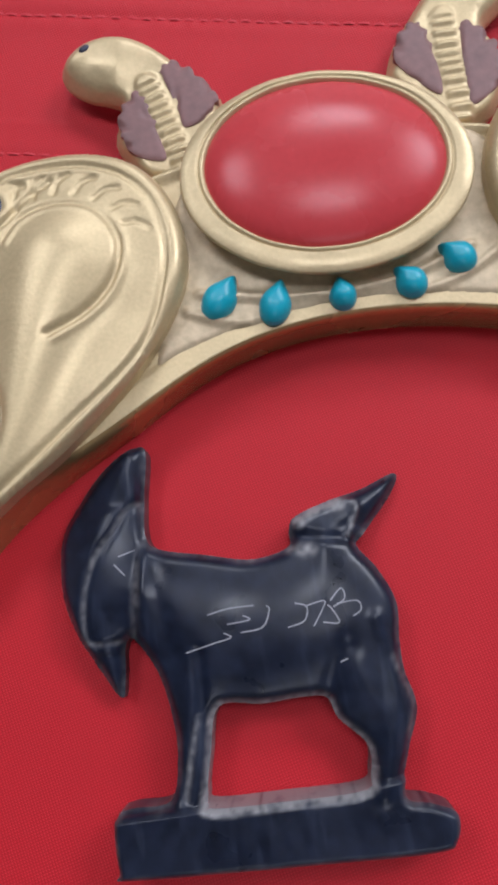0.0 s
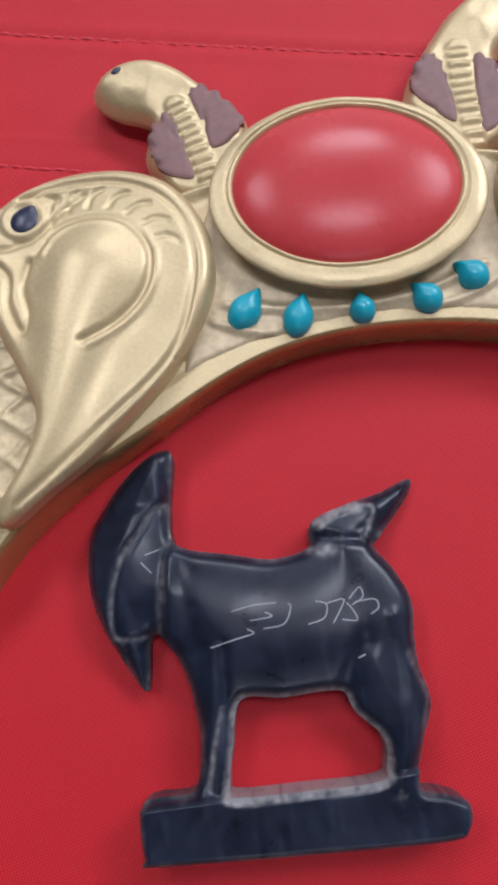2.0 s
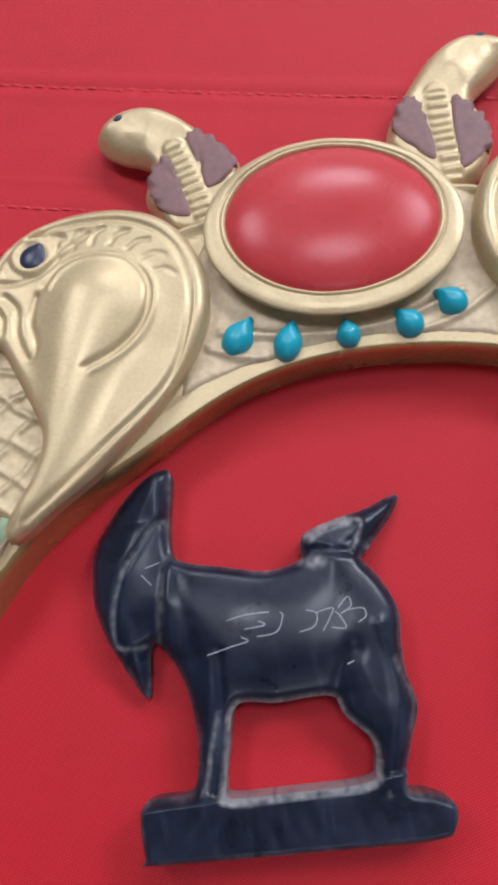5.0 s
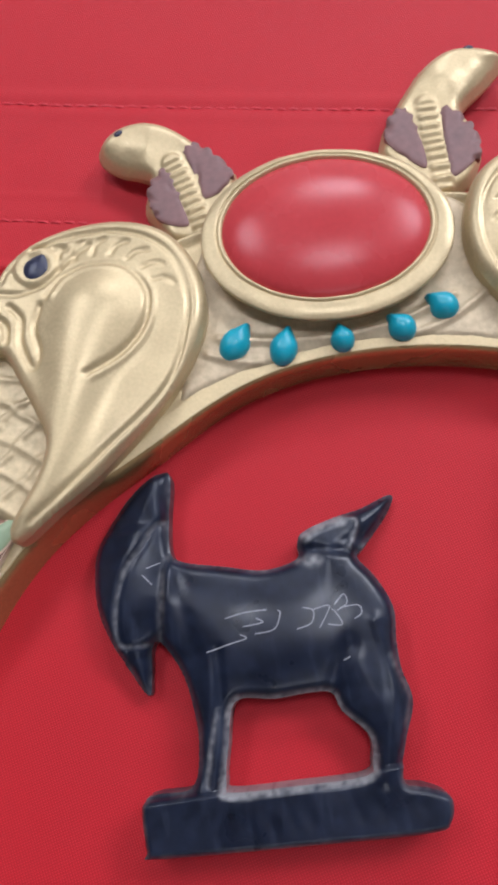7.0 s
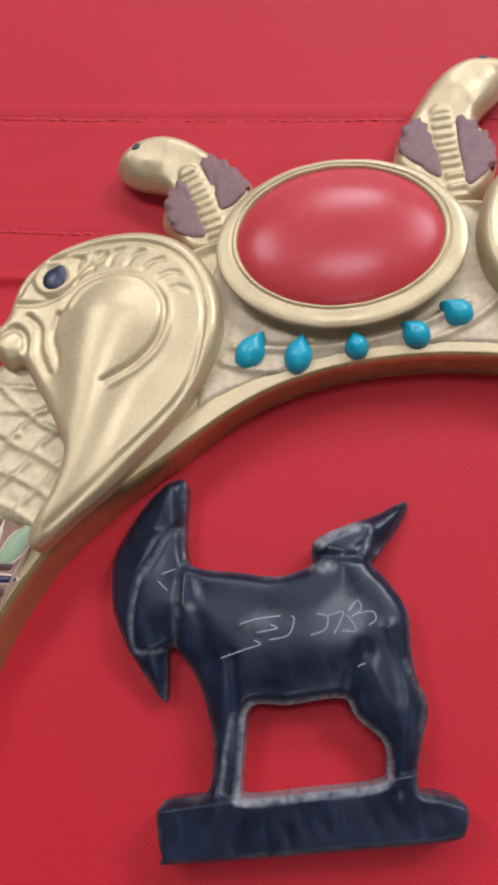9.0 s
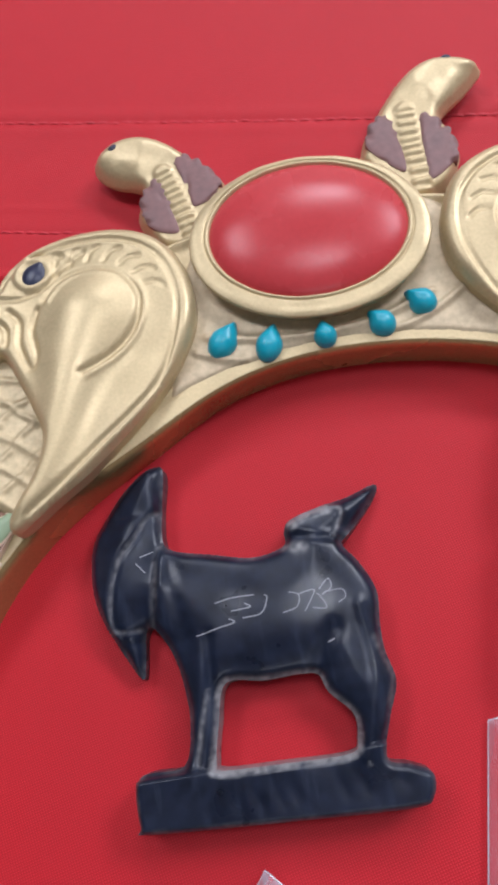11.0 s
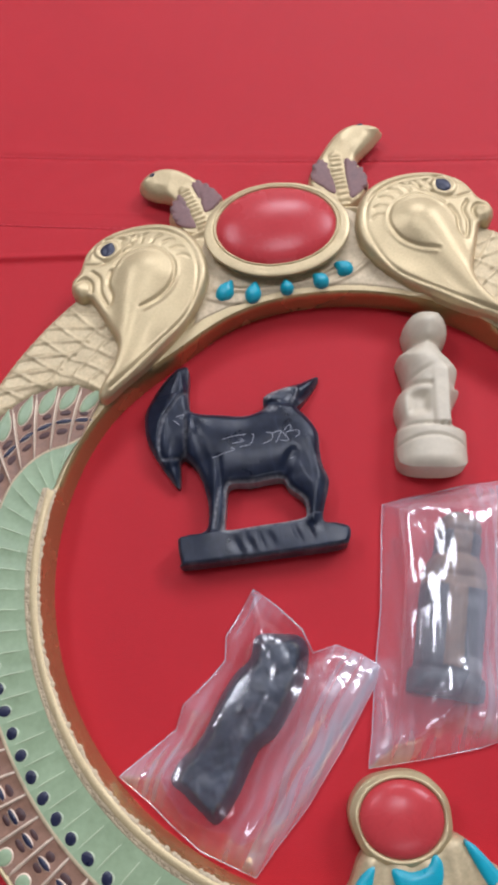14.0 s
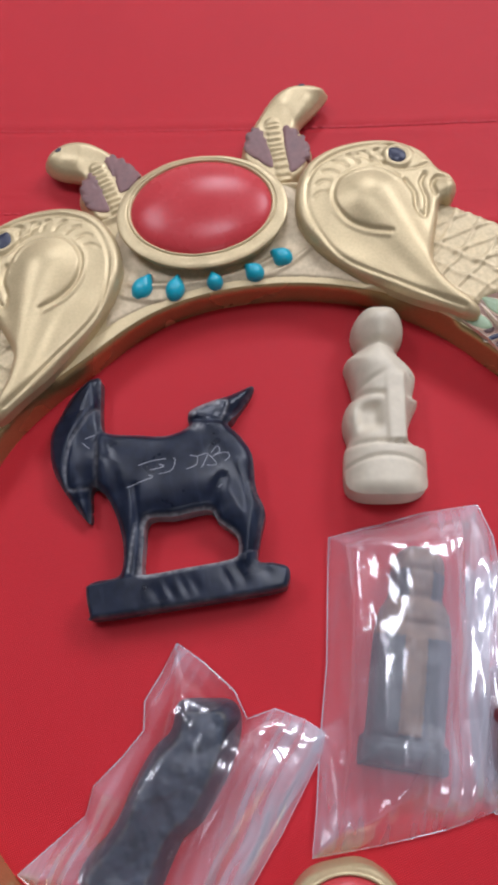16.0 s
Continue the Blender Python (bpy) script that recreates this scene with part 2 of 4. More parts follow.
def relief(poly, height, step=0.5, z0=0.0, holes=()):
    """A carved slab: the outline poly, its top at height(x, y, depth inside), its sides down to z0."""
    lo, hi = poly.min(0) - 2 * step, poly.max(0) + 2 * step
    xs, ys = np.arange(lo[0], hi[0], step), np.arange(lo[1], hi[1], step)
    x, y = np.meshgrid(xs, ys)
    d = depth_inside(poly, x, y)
    for h in holes:
        d = np.minimum(d, -depth_inside(h, x, y))
    gy, gx = np.gradient(d, step)
    cell = (d[:-1, :-1] + d[1:, :-1] + d[:-1, 1:] + d[1:, 1:]) / 4 > 0
    around = np.zeros(d.shape, int)
    for a, b in ((0, 0), (0, 1), (1, 0), (1, 1)):
        around[a:a + cell.shape[0], b:b + cell.shape[1]] += cell
    rim = (around > 0) & (around < 4)
    g = np.hypot(gx, gy) + 1e-9
    x, y = np.where(rim, x - gx / g * d, x), np.where(rim, y - gy / g * d, y)
    d = np.where(rim, 0, np.maximum(d, 0))
    z = height(x, y, d)
    ids = -np.ones(d.shape, int)
    ids[around > 0] = np.arange((around > 0).sum())
    verts = np.stack([x[around > 0], y[around > 0], z[around > 0]], 1).tolist()
    faces, sides = [], set()
    for i, j in np.argwhere(cell):
        q = (ids[i, j], ids[i, j + 1], ids[i + 1, j + 1], ids[i + 1, j])
        faces.append(q)
        for a, b in zip(q, q[1:] + q[:1]):
            if (b, a) in sides:
                sides.discard((b, a))
            else:
                sides.add((a, b))
    low = {}
    for a, b in sorted(sides):
        for v in (a, b):
            if v not in low:
                low[v] = len(verts)
                verts.append(verts[v])
                verts.append([verts[v][0], verts[v][1], z0])
        faces.append((low[a], low[a] + 1, low[b] + 1, low[b]))
    return verts, faces


def lathe(profile, turns=96, rx=1.0, ry=1.0, cx=0.0, cy=0.0, tilt=0.0, cap=False):
    """Rings of (radius, height) round an upright axis, stretched to an ellipse."""
    verts, faces = [], []
    c, s = math.cos(tilt), math.sin(tilt)
    for r, z in profile:
        for k in range(turns):
            a = 2 * math.pi * k / turns
            u, v = r * rx * math.cos(a), r * ry * math.sin(a)
            verts.append((cx + c * u - s * v, cy + s * u + c * v, z))
    for i in range(len(profile) - 1):
        for k in range(turns):
            a, b = i * turns + k, i * turns + (k + 1) % turns
            faces.append((a, b, b + turns, a + turns))
    if cap:
        faces.append(tuple(range((len(profile) - 1) * turns, len(profile) * turns)))
    return verts, faces


def dome(cx, cy, rx, ry, z, h, tilt=0.0, tip=0.0, turns=40, rings=10, full=1.0):
    """A cabochon: an elliptical dome; tip draws one end out to a drop, full below 1 steepens its sides."""
    verts, faces = [], []
    c, s = math.cos(tilt), math.sin(tilt)
    for i in range(rings):
        q = i / rings
        r, zz = math.cos(q * math.pi / 2) ** full, math.sin(q * math.pi / 2)
        for k in range(turns):
            a = 2 * math.pi * k / turns
            u, v = math.cos(a), math.sin(a)
            pull = 1 - tip * max(0.0, u) ** 2 * 0.85
            u, v = r * rx * u * (1 + tip * 0.35 * max(0, u) ** 3), r * ry * v * pull
            verts.append((cx + c * u - s * v, cy + s * u + c * v, z + h * zz))
    verts.append((cx, cy, z + h))
    top = len(verts) - 1
    for i in range(rings - 1):
        for k in range(turns):
            a, b = i * turns + k, i * turns + (k + 1) % turns
            faces.append((a, b, b + turns, a + turns))
    for k in range(turns):
        faces.append(((rings - 1) * turns + k, (rings - 1) * turns + (k + 1) % turns, top))
    return verts, faces


def box(x0, x1, y0, y1, z0, z1):
    v = [(x, y, z) for z in (z0, z1) for x, y in ((x0, y0), (x1, y0), (x1, y1), (x0, y1))]
    return v, [(3, 2, 1, 0), (4, 5, 6, 7), (0, 1, 5, 4), (1, 2, 6, 5), (2, 3, 7, 6), (3, 0, 4, 7)]


def mirrored(verts, faces, axis):
    return [(2 * axis - x, y, z) for x, y, z in verts], [f[::-1] for f in faces]


def bumpy(x, y, scale, seed=0.0):
    f = np.vectorize(lambda a, b: noise.noise(Vector((a / scale, b / scale, seed))))
    return f(x, y)


# ---- the room and the table ----
def room():
    h, w = CEILING * 1000, 3200
    for name, b in (("floor", (-w, w, -w, w, -850, -750)), ("ceiling", (-w, w, -w, w, h, h + 100)), ("wall_north", (-w, w, w, w + 100, -750, h)),
                    ("wall_south", (-w, w, -w - 100, -w, -750, h)), ("wall_east", (w, w + 100, -w, w, -750, h)), ("wall_west", (-w - 100, -w, -w, w, -750, h))):
        ob = part(name, mesh_of(name, *box(*b), {"floor": FLOOR, "ceiling": CEILING_GREY}.get(name, PLASTER), smooth=False))
        tagged(ob, "plain grey floor" if name == "floor" else "plain grey ceiling of the room" if name == "ceiling" else "plain white painted wall of the room", name.split("_")[0], kind="structure")
    for x, y, sx, sy, watts in PANELS:
        lamp = bpy.data.lights.new("ceiling_panel", "AREA")
        lamp.shape, lamp.size, lamp.size_y, lamp.energy, lamp.color = "RECTANGLE", sx, sy, watts, (0.91, 0.95, 1.09)
        ob = new("ceiling_panel", lamp)
        ob.location = (x, y, CEILING - 0.03)
        f = empty("ceiling_light", x * 1000, y * 1000, CEILING * 1000 - 20)
        tagged(f, "white framed rectangular ceiling light panel", "ceiling light", "ceiling lights")
        a, b = sx * 500, sy * 500
        for bx in ((-a - 30, a + 30, b, b + 30), (-a - 30, a + 30, -b - 30, -b), (-a - 30, -a, -b, b), (a, a + 30, -b, b)):
            part("frame", mesh_of("frame", *box(x * 1000 + bx[0], x * 1000 + bx[1], y * 1000 + bx[2], y * 1000 + bx[3], CEILING * 1000 - 40, CEILING * 1000), PLASTER, smooth=False), f)


room()


def table():
    t = tagged(empty("table", 0, 0, -750), "plain wooden table under the red cloth", "table")
    part("tabletop", mesh_of("tabletop", *box(-900, 900, -400, 700, -32, -4), WOOD, smooth=False), t)
    for x in (-850, 850):
        for y in (-350, 650):
            part("leg", mesh_of("leg", *box(x - 30, x + 30, y - 30, y + 30, -750, -32), WOOD, smooth=False), t)


table()


def hem_line(x):
    return 76.8 - 0.175 * (x + 1)


def seam_line(x):
    return 117.2 - 0.235 * x + 0.0002 * x * x


def cloth():
    near = np.arange(-150, 190, 1.25)
    left, right = -150 - np.cumsum(1.25 * 1.12 ** np.arange(1, 39)), 190 + np.cumsum(1.25 * 1.12 ** np.arange(1, 38))
    xs = np.concatenate([left[::-1], near, right])
    ys = np.concatenate([(-150 - np.cumsum(1.25 * 1.12 ** np.arange(1, 32)))[::-1], np.arange(-150, 65, 1.25), np.arange(65, 135, 0.55), np.arange(135, 190, 1.25), 190 + np.cumsum(1.25 * 1.12 ** np.arange(1, 34))])
    x, y = np.meshgrid(xs, ys)
    z = 0.35 * bumpy(x, y, 70.0) * np.exp(-((np.hypot(x - 20, y + 30) / 400) ** 2)) - 0.2
    over = y - hem_line(x)
    z = z + 0.9 / (1 + np.exp(-np.clip(over / 0.4, -40, 40))) + 0.35 * np.exp(-((over - 1.2) / 1.0) ** 2)
    s = y - seam_line(x)
    z = z - 0.22 * np.exp(-((s / 0.7) ** 2)) + 0.2 * np.exp(-(((s - 2.4) / 1.7) ** 2)) + 0.15 * np.exp(-(((s + 2.4) / 1.6) ** 2)) - 0.12 * np.exp(-(((s + 31) / 0.8) ** 2)) * (x < -12) + 0.1 * np.exp(-(((s + 24.5) / 0.8) ** 2))
    z = z + 0.13 * np.sin(x * 1.1 + 2.5 * bumpy(x, y, 14.0, 2.0)) * np.exp(-((s / 5.0) ** 2)) * bumpy(x, y, 22.0, 5.0) + 0.3 * bumpy(x - 0.5 * y, y, 13.0, 4.0) * np.exp(-(((s + 14) / 17) ** 2))
    n, m = x.shape
    i, j = np.meshgrid(np.arange(n - 1), np.arange(m - 1), indexing="ij")
    a = (i * m + j).ravel()
    me = mesh_of("tablecloth", np.stack([x, y, z], -1).reshape(-1, 3), np.stack([a, a + 1, a + m + 1, a + m], 1), CLOTH)
    ob = tagged(part("tablecloth", me), "bright red woven tablecloth with stitched hem on a table", "tablecloth")
    rnd = random.Random(4)
    for off, x0, x1 in ((0.0, -130, 150), (-31.0, -100, -20)):
        verts, faces = [], []
        px = x0
        while px < x1:
            yy, length = seam_line(px) + off + rnd.uniform(-0.12, 0.12), rnd.uniform(2.0, 2.5)
            slope = seam_line(px + 1) - seam_line(px)
            for k in range(5):
                q = k / 4
                bow = 0.28 * math.sin(math.pi * q)
                for w in (-0.24, 0.0, 0.24):
                    verts.append((px + q * length, yy + q * length * slope + w, 0.64 + bow + (0.12 if w == 0 else 0)))
            base = len(verts) - 15
            for k in range(4):
                for w in range(2):
                    c = base + k * 3 + w
                    faces.append((c, c + 3, c + 4, c + 1))
            px += length + 0.55
        tagged(part("stitching", mesh_of("stitching", verts, faces, THREAD), ob, "row of red hem stitches"), kind="stuff")
    return ob


cloth()

# ---- the collar-shaped frame ----
CX, CY = 19.0, -38.0
AXIS = 20.3
R_IN, R_OUT = 87.5, 121.0
collar = tagged(empty("ornamental_frame", CX, CY), "round gilt Egyptian-style frame with falcon heads, cobras and red cabochon", "ornamental frame")


def ring_body():
    """The ring: rounded lip inside, sunk field for the inlays, rounded edge outside; the lip swells inward under the heads."""
    prof = [(R_IN - 0.2, -0.3), (R_IN - 0.2, 2), (R_IN - 0.1, 6), (R_IN, 10), (R_IN + 0.3, 10.9), (R_IN + 0.9, 11.2), (R_IN + 2.2, 11.2), (R_IN + 3.0, 10.8), (R_IN + 3.4, 10.2), (R_IN + 3.9, 9.8)]
    prof += [(r, 9.8) for r in np.arange(92, 118, 3)]
    prof += [(R_OUT - 1.9, 9.9), (R_OUT - 1.5, 10.6), (R_OUT - 0.9, 10.5), (R_OUT - 0.3, 9.2), (R_OUT, 7.5), (R_OUT + 0.2, 4), (R_OUT - 0.6, -0.3)]
    verts, faces = lathe(prof, 360, cx=CX, cy=CY)
    out = []
    for x, y, z in verts:
        r, a = math.hypot(x - CX, y - CY), math.degrees(math.atan2(y - CY, x - CX))
        swell = -3.0 * math.exp(-(((a - 117) / 13) ** 2)) + 1.6 * math.exp(-(((a - 52) / 22) ** 2))
        if r < 92 and 62 < a < 124:
            z = min(z, 10.0)
        if r < 93 and (133 < a < 155.5 or 24.5 < a < 46):
            z = min(z, 9.8)
        flank = max(0.0, min(1.0, (74 - abs(abs(a) - 180)) / 24)) + max(0.0, min(1.0, (64 - abs(a)) / 24))
        if r < R_IN + 0.05:
            swell -= 1.2 * flank * max(0.0, 1 - z / 10)
        q = 1 + swell * max(0.0, min(1.0, (104 - r) / 12)) / r
        out.append((CX + (x - CX) * q, CY + (y - CY) * q, z))
    # inner wall faces take the browner, glossier gold
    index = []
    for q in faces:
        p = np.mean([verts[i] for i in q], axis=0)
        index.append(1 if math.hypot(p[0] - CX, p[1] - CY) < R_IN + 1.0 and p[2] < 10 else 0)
    return part("ring", mesh_of("ring", out, faces, [GOLD, BROWN_GOLD], index), collar, "matt gold painted ring")


ring = ring_body()


def polar(r, a):
    return np.array((CX + r * math.cos(radians(a)), CY + r * math.sin(radians(a))))


# where the curved ribs begin (outer line) and end (inner line), from the neck down to the ring's foot
RIB_OUT = [(-43.5, 26.5), (-49.8, 30.4), (-56.6, 31.9), (-64, 31), (-72, 27.8), (-79, 23), (-85.6, 16), (-90.8, 8), (-94.2, -1)]
RIB_IN = [(-51.8, 13.4), (-56, 12), (-61.5, 11.2), (-66.5, 9.2), (-70.6, 6.2), (-74, 2.6), (-77.2, -2.8), (-80, -8.6), (-82.2, -14.5)]
for n in range(1, 28):
    RIB_OUT.append(tuple(polar(119.0, 162 + 3.85 * n)))
    RIB_IN.append(tuple(polar(104.4, max(162 + 3.85 * n, 166.9 + 3.5 * n))))
RIBS = len(RIB_OUT)
OUT_LINE, IN_LINE = curve_round(RIB_OUT, 10, False), curve_round(RIB_IN, 10, False)


def band(k, a):
    """A place in the brown band: k counts ribs, a runs from the outer line (0) to the inner one (1)."""
    i = np.clip(k * 10, 0, (RIBS - 1) * 10)
    o = np.array([np.interp(i, np.arange(len(OUT_LINE)), OUT_LINE[:, c]) for c in (0, 1)])
    n = np.array([np.interp(i, np.arange(len(IN_LINE)), IN_LINE[:, c]) for c in (0, 1)])
    return o + (n - o) * a


def leaf_field(k, a):
    """A place in the green band: a runs from the inner line of the ribs (0) to the beaded rim (1)."""
    o = band(k, 1.0)
    ang = math.degrees(math.atan2(o[1] - CY, o[0] - CX)) % 360
    r = 91.6 if ang > 155 else 88.4
    lean = 5.0 * math.exp(-(((ang - 148) / 12) ** 2)) + 0.8
    return o + (polar(r, ang + lean) - o) * a


def tile(place, k0, k1, a0, a1, z, lift, mat, soft=6):
    n, m = 6, 5
    verts, faces = [], []
    for i in range(n):
        for j in range(m):
            q, w = i / (n - 1), j / (m - 1)
            x, y = place(k0 + (k1 - k0) * w, a0 + (a1 - a0) * q)
            verts.append((x, y, z + lift * (1 - abs(2 * w - 1) ** soft) * (1 - abs(2 * q - 1) ** soft)))
    for i in range(n - 1):
        for j in range(m - 1):
            a = i * m + j
            faces.append((a, a + 1, a + m + 1, a + m))
    return verts, faces


def both(name, verts, faces, mat):
    """The same piece on the one flank of the ring and mirrored on the other."""
    part(name, mesh_of(name, verts, faces, mat), ring)
    part(name, mesh_of(name, *mirrored(verts, faces, CX), mat), ring)


def inlays():
    rnd = random.Random(2)
    for k in range(RIBS - 1):
        early = k < 9
        both("brown_tile", *tile(band, k + 0.04, k + 0.96, 0.0, 0.575, 10.5, -0.4, BROWN), BROWN)
        both("brown_tile", *tile(band, k + 0.05, k + 0.95, 0.585, 0.99, 10.55, -0.4 + rnd.uniform(-0.1, 0.1), BROWN), BROWN)
        mid, nxt = band(k + 0.5, 0.58), band(k + 0.6, 0.58)
        turn = math.atan2(nxt[1] - mid[1], nxt[0] - mid[0])
        long = 2.7 if early else 2.3
        both("dash_rim", *dome(mid[0], mid[1], long + 0.3, 1.05, 10.25, 0.5, turn, 0, 18, 4), RIB_GOLD)
        both("blue_dash", *dome(mid[0], mid[1], long, 0.78, 10.45, 0.4, turn, 0, 18, 4), NAVY)
        # dark domes paint the shade in the tile's hollows beside the dash
        for off in (-0.13, 0.13):
            spot = band(k + 0.5 + rnd.uniform(-0.12, 0.12), 0.58 + off + rnd.uniform(-0.02, 0.02))
            both("shade_spot", *dome(spot[0], spot[1], rnd.uniform(1.5, 2.3), rnd.uniform(0.8, 1.3), 10.1, 0.36, turn, 0, 12, 3), PIT_SHADE)
        c, e = band(k + 0.47, 0.185 if early else 0.12), band(k + 0.55, 0.0)
        along = math.atan2(e[1] - c[1], e[0] - c[0])
        size = (4.7, 2.0) if early else (2.1, 1.9)
        both("leaf_rim", *dome(c[0], c[1], size[0] + 0.35, size[1] + 0.35, 10.2, 0.5, along - (0.6 if early else 0), 0.8 if early else 0.2, 24, 4), RIB_GOLD)
        both("green_leaf", *dome(c[0], c[1], *size, 10.4, 0.45, along - (0.6 if early else 0), 0.8 if early else 0.2, 24, 5), GREEN)
        both("green_tile", *tile(leaf_field, k + 0.0, k + 1.0, 0.02, 1.0, 10.75, -0.25, GREEN, 4), GREEN)
        both("vein", *tile(leaf_field, k - 0.045, k + 0.045, 0.02, 1.0, 10.5, 0.5, PALE_GREEN, 2), PALE_GREEN)
        if k > 8:
            c = leaf_field(k + 0.5, 0.2)
            both("dot_rim", *dome(c[0], c[1], 2.05, 1.85, 10.45, 0.4, 0, 0, 18, 4), PALE_GREEN)
            both("blue_dot", *dome(c[0], c[1], 1.75 + rnd.uniform(-0.15, 0.15), 1.5, 10.7, 0.28, rnd.uniform(0, 3), 0, 18, 4), NAVY)
    for k in range(RIBS):
        both("rib", *tile(band, k - 0.085, k + 0.085, 0.0, 1.02, 10.0, 2.1, RIB_GOLD, 2), RIB_GOLD)
    # rope edge beside the lip and a raised wire between the bands
    verts, faces = [], []

    def bead(x, y, s, z, turn):
        v, f = dome(x, y, s * 1.3, s * 0.9, z, s * 0.22, turn, 0, 8, 3)
        faces.extend(tuple(i + len(verts) for i in q) for q in f)
        verts.extend(v)

    for i in range(0, len(IN_LINE) * 2):
        p = IN_LINE[i // 2] if i % 2 == 0 or i // 2 + 1 >= len(IN_LINE) else (IN_LINE[i // 2] + IN_LINE[i // 2 + 1]) / 2
        for x in (p[0], 2 * CX - p[0]):
            bead(x, p[1], 0.42, 10.7, 0.6)
    for k in range(230):
        a = 156 + 114 * k / 230
        for flip in (False, True):
            for row in (0, 1):
                p = polar(88.4 + 1.5 * row + rnd.uniform(-0.3, 0.3), a + rnd.uniform(-0.2, 0.2))
                bead(2 * CX - p[0] if flip else p[0], p[1], rnd.uniform(0.95, 1.3), 10.75, rnd.uniform(0, 3))
            e = polar(91.2, a)
            bead(2 * CX - e[0] if flip else e[0], e[1], 0.62, 10.7, radians(a + 90) if not flip else radians(90 - a))
    tagged(part("beading", mesh_of("beading", verts, faces, DULL_GOLD), ring, "pale gold beaded edge"), kind="stuff")


inlays()


# the scaled necks between the heads and the inlaid bands
def neck(flip):
    poly = [polar(120.3, 117 + 39 * k / 14) for k in range(15)]
    poly += [p for p in OUT_LINE[72::-4]]
    poly += [polar(88.5, 136 - 17 * k / 8) for k in range(9)]
    poly = np.array(poly)
    lines = []
    for k in range(12):
        lines.append(np.array([polar(89 + 32 * q, 117 + 3.3 * k + 9 * q * q - 12 * q * max(0.0, q - 0.5) - 1.0 * q) for q in np.linspace(0, 1, 9)]))
    for k in range(13):
        lines.append(np.array([polar(106 + 14.5 * q, 114.5 + 3.3 * k + 6.5 * q) for q in np.linspace(0, 1, 5)]))
    for r in (95.5, 101.0, 106.5):
        lines.append(np.array([polar(r + 0.5 * math.sin((a - 118) * 0.95), a) for a in np.arange(117, 158, 2.0)]))

    def h(x, y, d):
        z = 9.9 + 1.2 * (1 - np.exp(-d / 0.6)) + 0.12 * bumpy(x, y, 2.2)
        for line in lines:
            z = z + 0.5 * groove(line, x, y, 0.42)
        return z

    v, f = relief(poly, h, 0.5, 6.0)
    if flip:
        v, f = mirrored(v, f, CX + 0.7)
    part("scaled_neck", mesh_of("scaled_neck", v, f, PALE_GOLD), collar, "pale gold neck carved with a net of scales")


neck(False)
neck(True)

FALCON = curve_round([(-42.5, 22.5), (-35, 27.5), (-28, 32), (-21, 37.5), (-14.5, 43.5), (-8, 51.5), (-4.2, 60), (-4.6, 69.5), (-9, 78), (-17, 82.3), (-27, 83),
                      (-36, 80.8), (-42.3, 76), (-45.6, 69), (-48.2, 66), (-48.6, 61.5), (-46, 58.5), (-43.3, 58.5), (-40.8, 53), (-38, 46), (-36.2, 39.5), (-38.5, 33), (-44, 25.5)], 8)
EYE_AT = (-35.2, 74.8)


